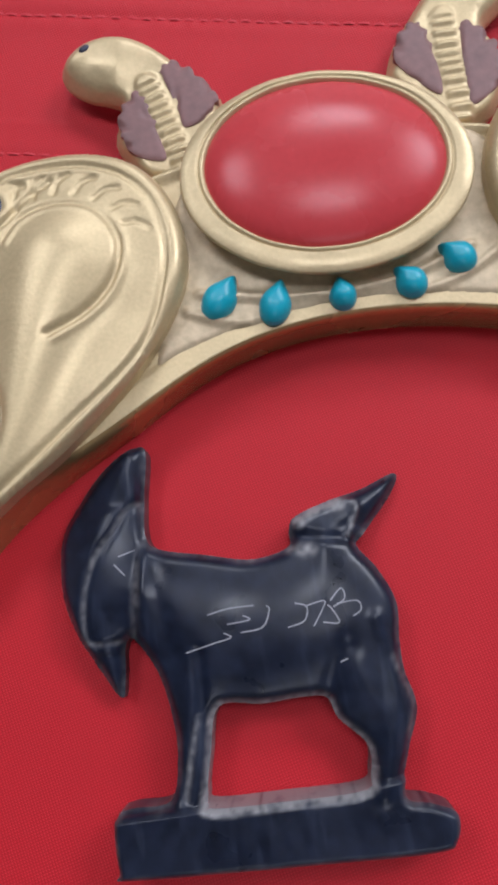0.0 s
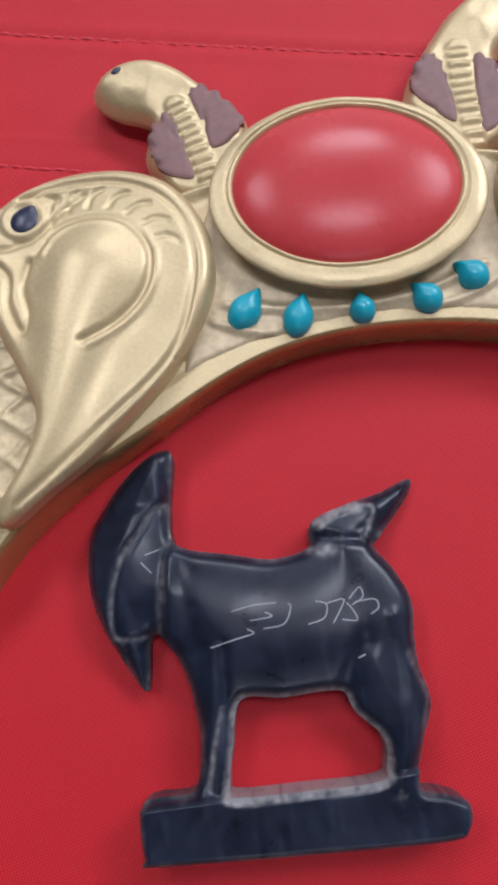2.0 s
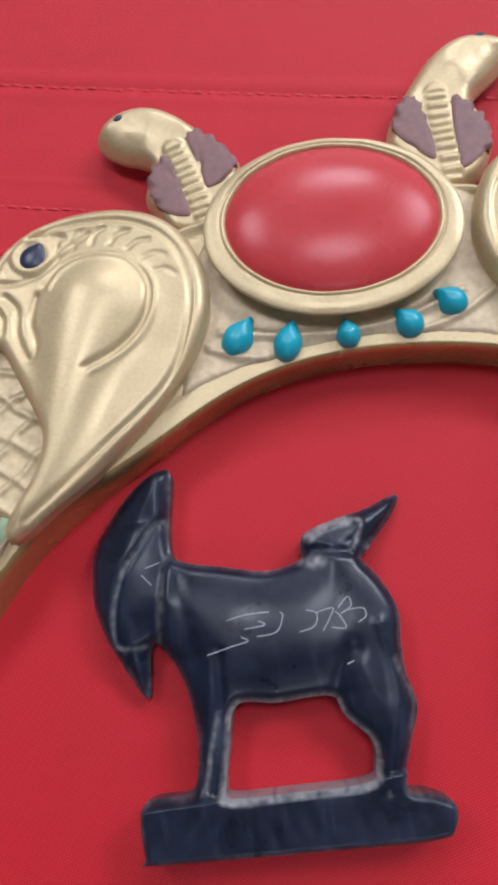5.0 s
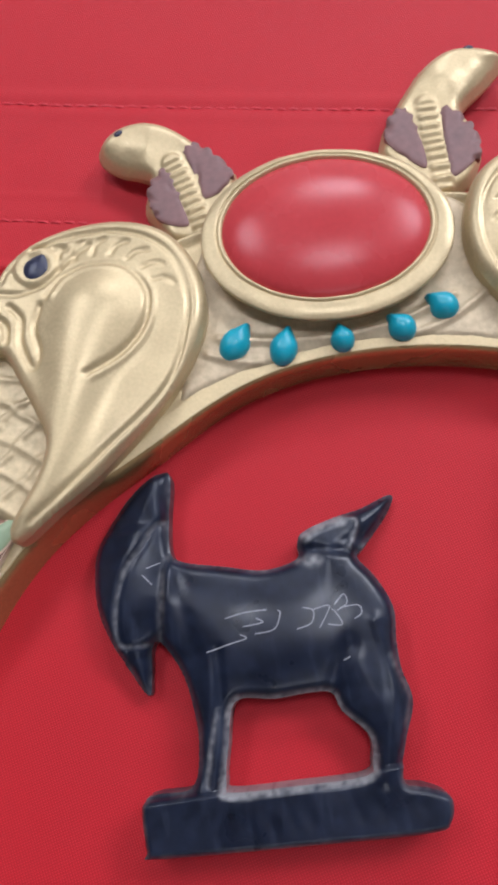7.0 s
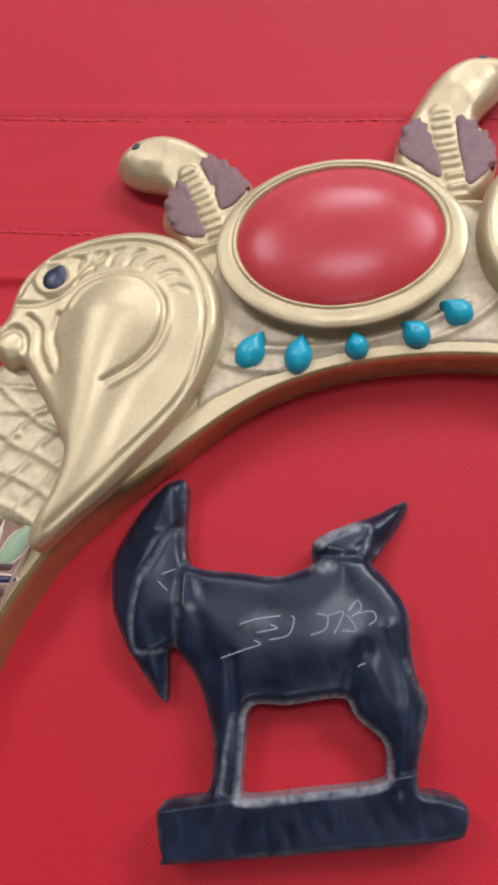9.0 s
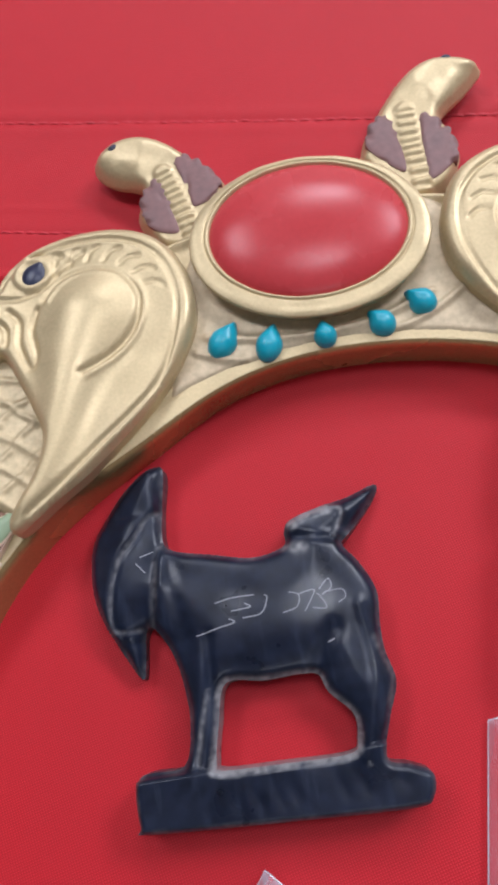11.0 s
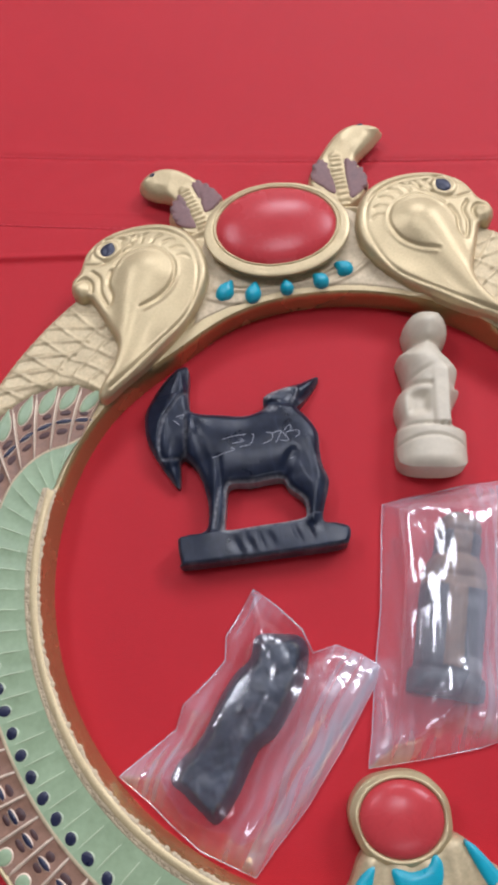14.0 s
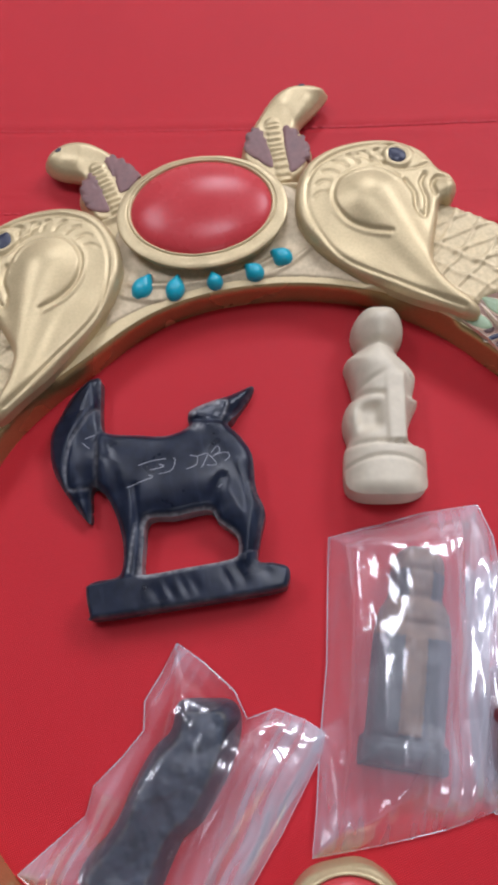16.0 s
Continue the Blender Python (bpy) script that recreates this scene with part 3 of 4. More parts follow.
def falcon(flip):
    rim = curve_round([(-40, 25.5), (-26, 36), (-13, 47), (-7.4, 60), (-8, 69.5), (-12, 76), (-19, 79.6), (-28, 80.2), (-36, 79)], 6, False)
    cheek = curve_round([(-33.5, 68), (-30, 71.6), (-24, 73), (-17.5, 71), (-14.4, 65.5), (-16, 59), (-21, 54), (-27, 50.5)], 6, False)
    jaw = curve_round([(-41, 67.5), (-39, 64.5), (-39.3, 59.5), (-37.3, 54.2), (-35.8, 57), (-36.5, 62), (-35, 66.5)], 6, False)
    beak = curve_round([(-47, 64), (-44, 65.6), (-42, 63.5), (-42.2, 60.5)], 6, False)
    brow = curve_round([(-43, 70.5), (-38.5, 69.8), (-33, 71.4), (-29, 75), (-24.5, 77.6)], 6, False)
    over = curve_round([(-42.5, 72.5), (-39, 77.3), (-33.5, 79), (-29, 77.5)], 6, False)
    form = curve_round([(-25.2, 63.4), (-28, 56), (-31, 47), (-34.5, 38), (-41, 26.5)], 8, False)
    notch = []
    for k in range(7):
        a = radians(122 - 17 * k)
        ux, uy = math.cos(a), math.sin(a)
        notch.append(np.array([(-24 + 11.6 * ux - 0.5 * uy, 63.5 + 11.6 * uy + 0.5 * ux), (-24 + 13.6 * ux, 63.5 + 13.6 * uy), (-24 + 14.6 * ux + 1.2 * uy, 63.5 + 14.6 * uy - 1.2 * ux), (-24 + 15 * ux + 2.2 * uy, 63.5 + 15 * uy - 2.2 * ux)]))

    def h(x, y, d):
        z = 12.7 + 2.6 * np.sqrt(1 - (1 - np.clip(d / 2.4, 0, 1)) ** 2)
        z = z - 0.75 * groove(rim, x, y, 0.6) + 0.35 * groove(rim - np.array((-0.2, 0.9)), x, y, 0.5)
        q = ((x + 24.5) / 12.0) ** 2 + ((y - 63.3) / 10.6) ** 2
        r, along = line_distance(form, x, y)
        wide = np.interp(along, [0, 0.2, 0.5, 0.8, 1], [11.4, 9.6, 6.4, 4.2, 2.2])
        cheeks = np.interp(along, [0, 0.3, 1], [3.0, 2.7, 1.2]) * np.exp(-((r / wide / 0.72) ** 2.6))
        z = z + soften(cheeks + 0.5 * np.sqrt(np.clip(1 - q, 0, 1)) / (1 + np.exp(-(x + y - 44) / 3.0)), 26)
        z = z - 0.8 * np.exp(-(((x + 16) / 7) ** 2 + ((y - 52) / 6) ** 2))
        z = z - 0.7 * groove(cheek, x, y, 0.55) + 0.3 * groove(cheek + np.array((0.9, -0.7)), x, y, 0.6)
        z = z - 0.9 * groove(jaw, x, y, 0.55) - 1.0 * groove(beak, x, y, 0.6) - 0.6 * groove(brow, x, y, 0.5) - 0.5 * groove(over, x, y, 0.45)
        e = np.hypot((x - EYE_AT[0]), (y - EYE_AT[1]) * 1.1)
        z = z + 0.4 * np.exp(-(((e - 3.4) / 0.8) ** 2)) - 0.3 * np.exp(-(((e - 4.9) / 0.5) ** 2))
        for line in notch:
            z = z - 0.5 * groove(line, x, y, 0.38)
        z = z + 1.2 * np.exp(-(((x + 46) / 2.2) ** 2 + ((y - 62) / 2.6) ** 2))
        return z

    v, f = relief(FALCON, h, 0.42, 9.4)
    ev, ef = dome(EYE_AT[0], EYE_AT[1], 3.1, 2.6, 15.1, 1.0, radians(58), 0.45, 28, 6)
    if flip:
        v, f = mirrored(v, f, AXIS)
        ev, ef = mirrored(ev, ef, AXIS)
        v, ev = [(x + 1.5, y + 2.2, z) for x, y, z in v], [(x + 1.2, y + 2.4, z) for x, y, z in ev]
    else:
        v, ev = [(x - 0.2, y + 0.7, z) for x, y, z in v], [(x - 0.1, y + 0.3, z) for x, y, z in ev]
    head = part("falcon_head", mesh_of("falcon_head", v, f, GOLD), collar, "smooth gold falcon head in relief")
    part("eye", mesh_of("eye", ev, ef, NAVY), head, "dark blue inlaid eye")


falcon(False)
falcon(True)


def central_stone():
    """A wide, nearly flat oval setting with a thin inner wire, and the stone set a little off its middle."""
    t = radians(-5)
    cx, cy = 20.4, 72.7
    prof = [(1.16, 1.0), (1.165, 12.4), (1.185, 13.1), (1.215, 13.6), (1.226, 14.2), (1.222, 14.55), (1.21, 14.72), (1.15, 14.9), (1.09, 15.0), (1.078, 14.95), (1.07, 14.6), (1.06, 14.65), (1.05, 15.0), (1.035, 15.15), (1.018, 14.95), (1.005, 14.4), (0.98, 13.8)]
    verts, faces = lathe(prof, 160, 19.6, 14.8, cx, cy, t)
    out = []
    for x, y, z in verts:
        r = math.hypot((x - cx) / 19.6, (y - cy) / 14.8)
        a = math.atan2(y - cy, x - cx)
        out.append((x, y + 1.2 * max(0.0, min(1.0, (1.2 - r) / 0.1)), z + 0.12 * math.sin(5 * a + 1) * math.sin(9 * a)))
    bezel = part("bezel", mesh_of("bezel", out, faces, GOLD), collar, "stepped oval gold setting")
    part("cabochon", mesh_of("cabochon", *dome(cx, cy + 1.2, 20.1, 15.1, 13.7, 4.2, t, 0, 96, 28), RED_STONE), bezel, "glossy opaque red oval cabochon")


central_stone()


def arch_details():
    """The small field below the setting: a raised wire and five drop-shaped turquoise inlays."""
    field = []
    for k in range(17):
        a, r = radians(110.5 - 49 * k / 16), 88.6 + 1.2 * k / 16
        field.append((CX + r * math.cos(a), CY + r * math.sin(a)))
    field += [(64, 62), (45, 80), (-2, 80), (-9, 66)]
    wire = curve_round([(-5.5, 53.6), (0, 51.2), (5.9, 49.9), (12, 49.6), (20, 49.6), (30, 50.4), (40, 52.6), (48, 57)], 8, False)
    strand = curve_round([(-3, 56.5), (8, 53.9), (20, 52.9), (31, 53.9), (42, 57.4)], 8, False)

    def h(x, y, d):
        return 9.4 + 1.0 * (1 - np.exp(-d / 0.5)) + 0.7 * groove(wire, x, y, 0.7) + 0.9 * groove(strand, x, y, 0.7) + 0.15 * bumpy(x, y, 3.0)

    # shadow below the setting is put into this field's duller gold
    f = part("drop_field", mesh_of("drop_field", *relief(np.array(field), h, 0.5, 5.0), DULL_GOLD), collar, "dull gold field under the cabochon")
    for x, y, a, b, turn in ((0.0, 54.8, 3.7, 2.6, 50), (8.8, 52.4, 3.5, 2.45, 68), (19.8, 52.1, 2.5, 2.1, 95), (31.0, 52.5, 2.8, 2.4, 130), (39.4, 55.4, 3.0, 2.5, 138)):
        part("drop", mesh_of("drop", *dome(x, y, a * 1.04, b * 1.08, 10.4, 2.9, radians(turn), 0.66, 36, 12, 0.86), TURQUOISE), f, "glossy turquoise drop")


arch_details()


def cobra(body, throat, crest, left, right, eye):
    """A rearing cobra: spread hood with two scalloped inlays, ribbed throat, head bent outward under a sharp crest."""
    body, throat, crest = curve_round(body, 8), curve_round(throat, 8, False), curve_round(crest, 8, False)

    def h(x, y, d):
        z = 4.6 + 3.8 * np.sqrt(1 - (1 - np.clip(d / 2.2, 0, 1)) ** 2)
        r, along = line_distance(throat, x, y)
        strip = np.exp(-((r / 2.05) ** 6))
        ribs = strip * (0.5 + 0.45 * np.clip(np.sin(along * 66), -0.5, 1))
        r, along = line_distance(crest, x, y)
        head = np.clip(along * 3, 0, 1) * np.exp(-((r / 9.0) ** 4))
        pillow = 4.2 + (6.2 - 1.4 * along) * np.sqrt(1 - (1 - np.clip(d / 5.2, 0, 1)) ** 2) + 0.7 * np.exp(-((r / 1.5) ** 2))
        z = soften(z * (1 - head) + pillow * head, 6) + ribs * (1 - head)
        return z + 0.08 * bumpy(x, y, 3.0)

    def scalloped(line):
        """Pulls an outline in and out into the lobes of the hood's edge."""
        p = curve_round(line, 10)
        p = p.mean(0) + (p - p.mean(0)) * 0.93
        q = np.roll(p, -1, 0) - np.roll(p, 1, 0)
        q = np.stack([-q[:, 1], q[:, 0]], 1) / (np.hypot(q[:, 0], q[:, 1])[:, None] + 1e-9)
        n = len(p)
        s = np.arange(n) / n
        return p + q * (0.8 * np.abs(np.sin(s * math.pi * 9)) * ((s > 0.3) & (s < 0.85)))[:, None]

    def panel(x, y, d):
        a = np.arctan2(y - 86, x - (-4 if x.mean() < 20 else 46))
        far = np.hypot(x - (-4 if x.mean() < 20 else 46), y - 86)
        return 8.6 + 0.3 * (1 - np.exp(-d / 0.3)) - 0.6 * np.exp(-((d / 1.1) ** 2)) * np.clip(np.sin(a * 15), 0, 1) * np.clip((far - 6) / 2, 0, 1)

    ex, ey = np.array([eye[0]]), np.array([eye[1]])
    ez = float(h(ex, ey, depth_inside(body, ex, ey))[0]) - 0.35
    c = part("cobra", mesh_of("cobra", *relief(body, h, 0.36, 4.2), GOLD), collar, "gold rearing cobra with spread hood")
    for side in (left, right):
        part("hood_panel", mesh_of("hood_panel", *relief(scalloped(side), panel, 0.33, 6.0), MAUVE), c, "mauve enamel hood panel")
    part("eye", mesh_of("eye", *dome(eye[0], eye[1], 1.2, 0.75, ez, 0.55, radians(eye[2]), 0, 18, 5), NAVY), c, "small dark painted eye")


cobra([(-9, 80), (-12.8, 85.7), (-14.3, 88.8), (-13.8, 92.2), (-12.3, 96.0), (-14.6, 98), (-18.0, 99.4), (-21.0, 101.6), (-22.7, 104.2), (-22.6, 106.8), (-20.6, 109.2), (-17.6, 110.6), (-13.3, 111), (-8.5, 109.5), (-4.7, 106.9), (-1.1, 103.1), (2.6, 98.4), (5.6, 94), (4, 87), (-1, 80)],
      [(-2.7, 81), (-3.4, 85), (-4.7, 90), (-5.9, 94.2), (-7.3, 98.4)], [(-4.5, 103.6), (-8.3, 107.2), (-13.1, 108.6), (-18, 107.6), (-21, 105)],
      [(-5.4, 82.6), (-9.2, 83.3), (-11.9, 85.5), (-12.9, 88.5), (-12.7, 92.6), (-11.5, 95.3), (-9.6, 97.2), (-8.3, 96.0), (-7.2, 91.6), (-6.0, 87.1)], [(-1.5, 88), (-2.4, 91.4), (-3.4, 95.6), (-4.6, 100.4), (-3.6, 101.6), (-2.0, 102.2), (0.2, 100.3), (2.3, 97.6), (4.6, 94.2), (3.4, 90)], (-17.4, 107.0, 25))
cobra([(42, 80), (35.4, 91), (35.6, 94.7), (37.5, 99.1), (40.2, 102.9), (43.6, 107.1), (47.7, 111.7), (52.9, 114.9), (58.2, 115.2), (63.4, 113.4), (65.7, 110.8), (63.4, 107.9), (59.7, 104.6), (55.0, 101), (54.1, 99.1), (55.2, 96.4), (56.0, 91.7), (55.2, 87.6), (51, 82)],
      [(46.1, 81), (46.1, 89.0), (46.0, 94.9), (46.4, 101.6)], [(42.6, 105), (47.0, 109.8), (52.6, 112.4), (58, 112.6), (63, 110.8)],
      [(43.6, 86), (38.7, 90.6), (36.3, 95.0), (38.3, 99.2), (40.7, 101.4), (42.6, 101.8), (43.6, 99.0), (44.0, 94.1)], [(48.0, 83), (47.9, 87.4), (48.2, 93.2), (48.6, 100.2), (51.4, 99.3), (53.7, 96.4), (54.7, 93.6), (55.1, 89.4), (52.8, 85.6)], (57.8, 112.9, 5))


def shouldered(verts, faces, cx, cy):
    """Draws a round setting out into uneven shoulders."""
    out = []
    for x, y, z in verts:
        r, a = math.hypot(x - cx, y - cy), math.atan2(y - cy, x - cx)
        q = 1 + max(0.0, min(1.0, (r - 10.6) / 1.5)) * (0.028 * math.cos(4 * a + 2.9) + 0.012 * math.sin(7 * a) + 0.1 * math.exp(-((a + 1.57) / 0.5) ** 2))
        out.append((cx + (x - cx) * q, cy + (y - cy) * q, z + 0.15 * math.sin(9 * a) * (r > 11)))
    return out, faces


def lower_ornament():
    """The ornament that rises inside the ring at its foot: a red cabochon over turquoise plumes."""
    cx, cy, t = 18.9, -105.2, radians(-6)
    prof = [(1.25, 0), (1.25, 6.4), (1.24, 7.8), (1.19, 8.7), (1.15, 8.9), (1.13, 9.5), (1.1, 9.8), (1.05, 9.8), (1.02, 9.2), (0.97, 8)]
    o = part("foot_ornament", mesh_of("foot_ornament", *shouldered(*lathe(prof, 72, 10.7, 9.2, cx, cy, t), cx, cy), GOLD), collar, "pale gold setting at the foot of the ring")
    part("cabochon", mesh_of("cabochon", *dome(cx, cy, 10.8, 9.3, 8.8, 3.2, t, 0, 64, 16), RED_STONE), o, "glossy opaque red round cabochon")
    wing = curve_round([(9, -111), (20, -114), (31, -111), (37, -117), (42, -127), (-2, -127), (3, -118)], 8)
    part("plume_base", mesh_of("plume_base", *relief(wing, lambda x, y, d: 6 + 3 * np.sqrt(1 - (1 - np.clip(d / 3, 0, 1)) ** 2) + 0.4 * np.sin(x * 0.9), 0.6, 0), PALE_GOLD), o)
    for c in ([(13.6, -116.2), (14.0, -120), (16.6, -123.4), (21, -123.8), (24.8, -121.6), (26.4, -117), (25.0, -114.4), (22.6, -116.6), (18.6, -117.4), (15.4, -116)], [(7.5, -115), (9.5, -115.5), (4, -126), (-0.5, -126), (3, -119)], [(33, -113.5), (36, -115), (42, -126), (37.5, -126)]):
        poly = curve_round(c, 8)
        part("plume", mesh_of("plume", *relief(poly, lambda x, y, d: 9.3 + 0.9 * (1 - np.exp(-d / 0.6)), 0.5, 6), TURQUOISE), o, "turquoise enamel plume")


lower_ornament()


# ---- the small carvings inside the ring ----
def goat_carving():
    """A flat stone goat on a plinth: bevelled edges, a creased head lower than the flank, a tail that slopes to the cloth, a chipped plinth."""
    outline = curve_round([(-19.2, 34.5), (-16.7, 33.6), (-18.0, 25.3), (-18.3, 19.2), (-16.0, 16.8), (-9.0, 14.9), (-1.6, 13.0), (4.6, 14.0), (5.2, 16.7), (6.5, 18.7), (12.4, 20.6), (18, 21.8), (24.4, 23.9), (23.2, 20.6),
                           (17.2, 14.4), (15.6, 12.6), (18.2, 8.5), (20.2, 3), (19.6, -2.9), (19.5, -7.5), (20.4, -13.1), (18, -19), (16.1, -25.2), (19.9, -26.7), (23.2, -28.6), (22.5, -32.2), (19, -33.5), (1.0, -32.8), (-26.0, -31.3),
                           (-27.8, -29.9), (-27.8, -23), (-25.6, -21.7), (-19.3, -21.4), (-17.4, -15.6), (-17.4, -9.2), (-18.4, -3.4), (-20.3, 0.9), (-22.6, 3.6), (-24.1, 2.1), (-24.7, -2.2), (-25.7, -5.6), (-29.0, 0.1), (-32.7, 8.9), (-33.5, 16), (-32.1, 23.2), (-25.4, 31.0)], 7) * 0.98
    hole = curve_round([(-9.8, -8.6), (-3, -9.1), (3, -9.0), (6.7, -9.6), (8, -12.8), (11.6, -17), (11.5, -21), (9.6, -23.1), (-2.4, -22.9), (-12.2, -22.5), (-13.2, -21), (-12, -15.5)], 7)
    crease = curve_round([(-17.8, 24.6), (-20.7, 23.5), (-22.9, 20.5), (-25.6, 17.6), (-27.6, 13.7), (-28.9, 9.2), (-29.2, 4.8), (-27.9, 3.3), (-23.4, 3.1)], 6, False)
    nape = curve_round([(-18.2, 18.3), (-19.5, 15.3), (-20.3, 9.9), (-21.5, 3.7)], 6, False)
    foreleg = curve_round([(-11.5, 0), (-12.2, -7.2), (-14.5, -14.5), (-16.3, -21)], 6, False)
    shoulder = curve_round([(-17.5, 14), (-16.2, 6), (-15.4, -2), (-16.2, -12)], 6, False)
    flank = curve_round([(7.2, -9.3), (8.6, -5.5), (11.1, -2.5)], 6, False)
    hock = curve_round([(16.2, 1), (17.2, -8), (16.6, -13.5), (14.6, -18.2), (12.6, -24)], 6, False)
    tail = curve_round([(5.6, 15.4), (10.5, 14.2), (15.4, 13.4)], 6, False)
    lid = curve_round([(13.6, 19.9), (16.2, 19.0), (15.6, 16.8), (14.2, 14.2)], 6, False)
    chips = ((-10.2, 1.5), (-6.6, 1.2), (-3.0, 1.0), (-0.4, 1.3), (7.6, 0.9), (11.2, 1.2), (17.2, 1.8))

    def h(x, y, d):
        fold = np.interp(y, [3, 4.8, 9.2, 13.7, 17.6, 20.5, 23.5, 24.6, 34], [-28, -29.2, -28.9, -27.6, -25.6, -22.9, -20.7, -18.6, -18.6])
        head = np.where(x < fold, 7.9 - 0.3 * (fold - x), 7.0 + 0.03 * (x - fold)) - 1.2 * np.clip((3.2 - y) / 2, 0, 1)
        neck = np.interp(y, [3, 9.9, 15.3, 18.3, 26], [-21.8, -20.4, -19.5, -18.2, -16])
        flat = 9.0 - 0.03 * np.clip(-8 - y, 0, 15) - 0.28 * np.clip(x - 8, 0, 20) * np.clip((y - 13.5) / 2, 0, 1)
        on_head = 1 / (1 + np.exp(np.clip((x - neck) / 0.45, -40, 40))) * (y > -8)
        top = flat * (1 - on_head) + head * on_head
        z = soften(top - 1.5 * (1 - np.clip(d / 1.4, 0, 1)) ** 1.6 - 1.9 * (1 - np.clip(d / 10, 0, 1)) ** 2.2, 3)
        foot = 8.8 - 0.04 * (-22.3 - y) - 1.3 * (1 - np.clip(d / 1.0, 0, 1)) ** 2
        for cx, w in chips:
            foot = foot - 0.2 * np.exp(-(((y + 27.6) / 2.4) ** 2)) * np.exp(-(((x - cx + 0.25 * (y + 28)) / w) ** 2))
        z = np.where(y < -22.3, foot, z)
        z = z - 0.45 * groove(crease, x, y, 0.7) - 0.5 * groove(nape, x, y, 0.9) - 0.55 * groove(foreleg, x, y, 0.9) - 0.35 * groove(shoulder, x, y, 1.6)
        z = z - 0.6 * groove(flank, x, y, 1.6) + 0.5 * groove(hock, x, y, 1.2) - 0.7 * groove(tail, x, y, 0.9) + 0.5 * groove(lid, x, y, 0.5)
        return z + 0.2 * bumpy(x, y, 9.0) + 0.012 * bumpy(x, y, 1.6)

    v, f = relief(outline, h, 0.36, 0.0, [hole])
    p = np.array(v)
    x, y = p[:, 0], p[:, 1]
    speck, broad = bumpy(x, y, 1.0, 9.0), bumpy(x, y, 3.6, 2.0)

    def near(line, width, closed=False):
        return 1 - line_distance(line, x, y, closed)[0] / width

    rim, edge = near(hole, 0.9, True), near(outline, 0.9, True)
    # rubbed edges and creases, plus a pale highlight painted on the tail facet
    wear_and_glint = np.maximum.reduce([rim + 0.3 * (y < -20) + 0.2 * (x < -9), 0.4 * near(crease, 0.6) + 0.12 * broad, 0.28 * near(nape, 1.0) + 0.12 * broad, 0.55 * near(foreleg, 0.7) - 2 * (y > -9),
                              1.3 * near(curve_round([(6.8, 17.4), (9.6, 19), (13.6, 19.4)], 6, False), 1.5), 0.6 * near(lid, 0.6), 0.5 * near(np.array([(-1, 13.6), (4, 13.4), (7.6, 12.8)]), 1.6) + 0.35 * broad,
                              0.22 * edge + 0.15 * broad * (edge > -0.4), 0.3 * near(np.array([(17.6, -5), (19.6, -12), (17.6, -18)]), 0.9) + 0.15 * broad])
    wear_and_glint = np.clip(np.where(wear_and_glint > 0, wear_and_glint * (1 + 1.2 * speck), 0), 0, 1)
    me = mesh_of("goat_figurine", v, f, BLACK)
    me.attributes.new("wear_and_glint", "FLOAT", "POINT").data.foreach_set("value", wear_and_glint)
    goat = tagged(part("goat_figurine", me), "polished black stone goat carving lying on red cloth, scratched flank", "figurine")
    strokes = [[(-13.3, 0.1), (-9, 0.9), (-6.2, 1.4), (-7.2, 2.2)], [(-9.3, 5.2), (-6, 5.7), (-2, 5.6)], [(-6.5, 3.4), (-3, 3.6), (-4, 4.4)], [(-4.6, 1.9), (-1.2, 2.2), (0.2, 4.6), (-0.2, 5.3)],
               [(2.6, 1.6), (5.2, 2.2), (5.9, 4.2), (4.2, 5)], [(6.5, 1.2), (8, 3.2), (8.7, 4.7), (6, 4.4)], [(8, 1.6), (10.4, 1.2), (9.6, 3.4), (9, 4)], [(9.6, 4.6), (11.5, 6.2), (11.8, 4.6), (9.9, 3.6)], [(10.5, 4), (13.6, 4), (14, 2.6), (12.6, 1.8)], [(-22.4, 16.3), (-19.7, 17.0)], [(-23.2, 15.2), (-21.6, 13.2)], [(9.6, -4.6), (10.8, -4.2)]]
    for s in strokes:
        line = curve_round(s, 6, False)
        depth = depth_inside(outline, line[:, 0], line[:, 1])
        zz = h(line[:, 0], line[:, 1], depth) + 0.07
        side = np.gradient(line, axis=0)
        side = np.stack([-side[:, 1], side[:, 0]], 1) / (np.hypot(side[:, 0], side[:, 1])[:, None] + 1e-9) * 0.1
        sv, sf = [], []
        for q, n, z in zip(line, side, zz):
            sv += [(q[0] + n[0], q[1] + n[1], z - 0.05), (q[0], q[1], z), (q[0] - n[0], q[1] - n[1], z - 0.05)]
        for k in range(len(line) - 1):
            a = 3 * k
            sf += [(a, a + 1, a + 4, a + 3), (a + 1, a + 2, a + 5, a + 4)]
        part("scratch", mesh_of("scratch", sv, sf, SCRATCH), goat, "pale scratched stroke")


goat_carving()


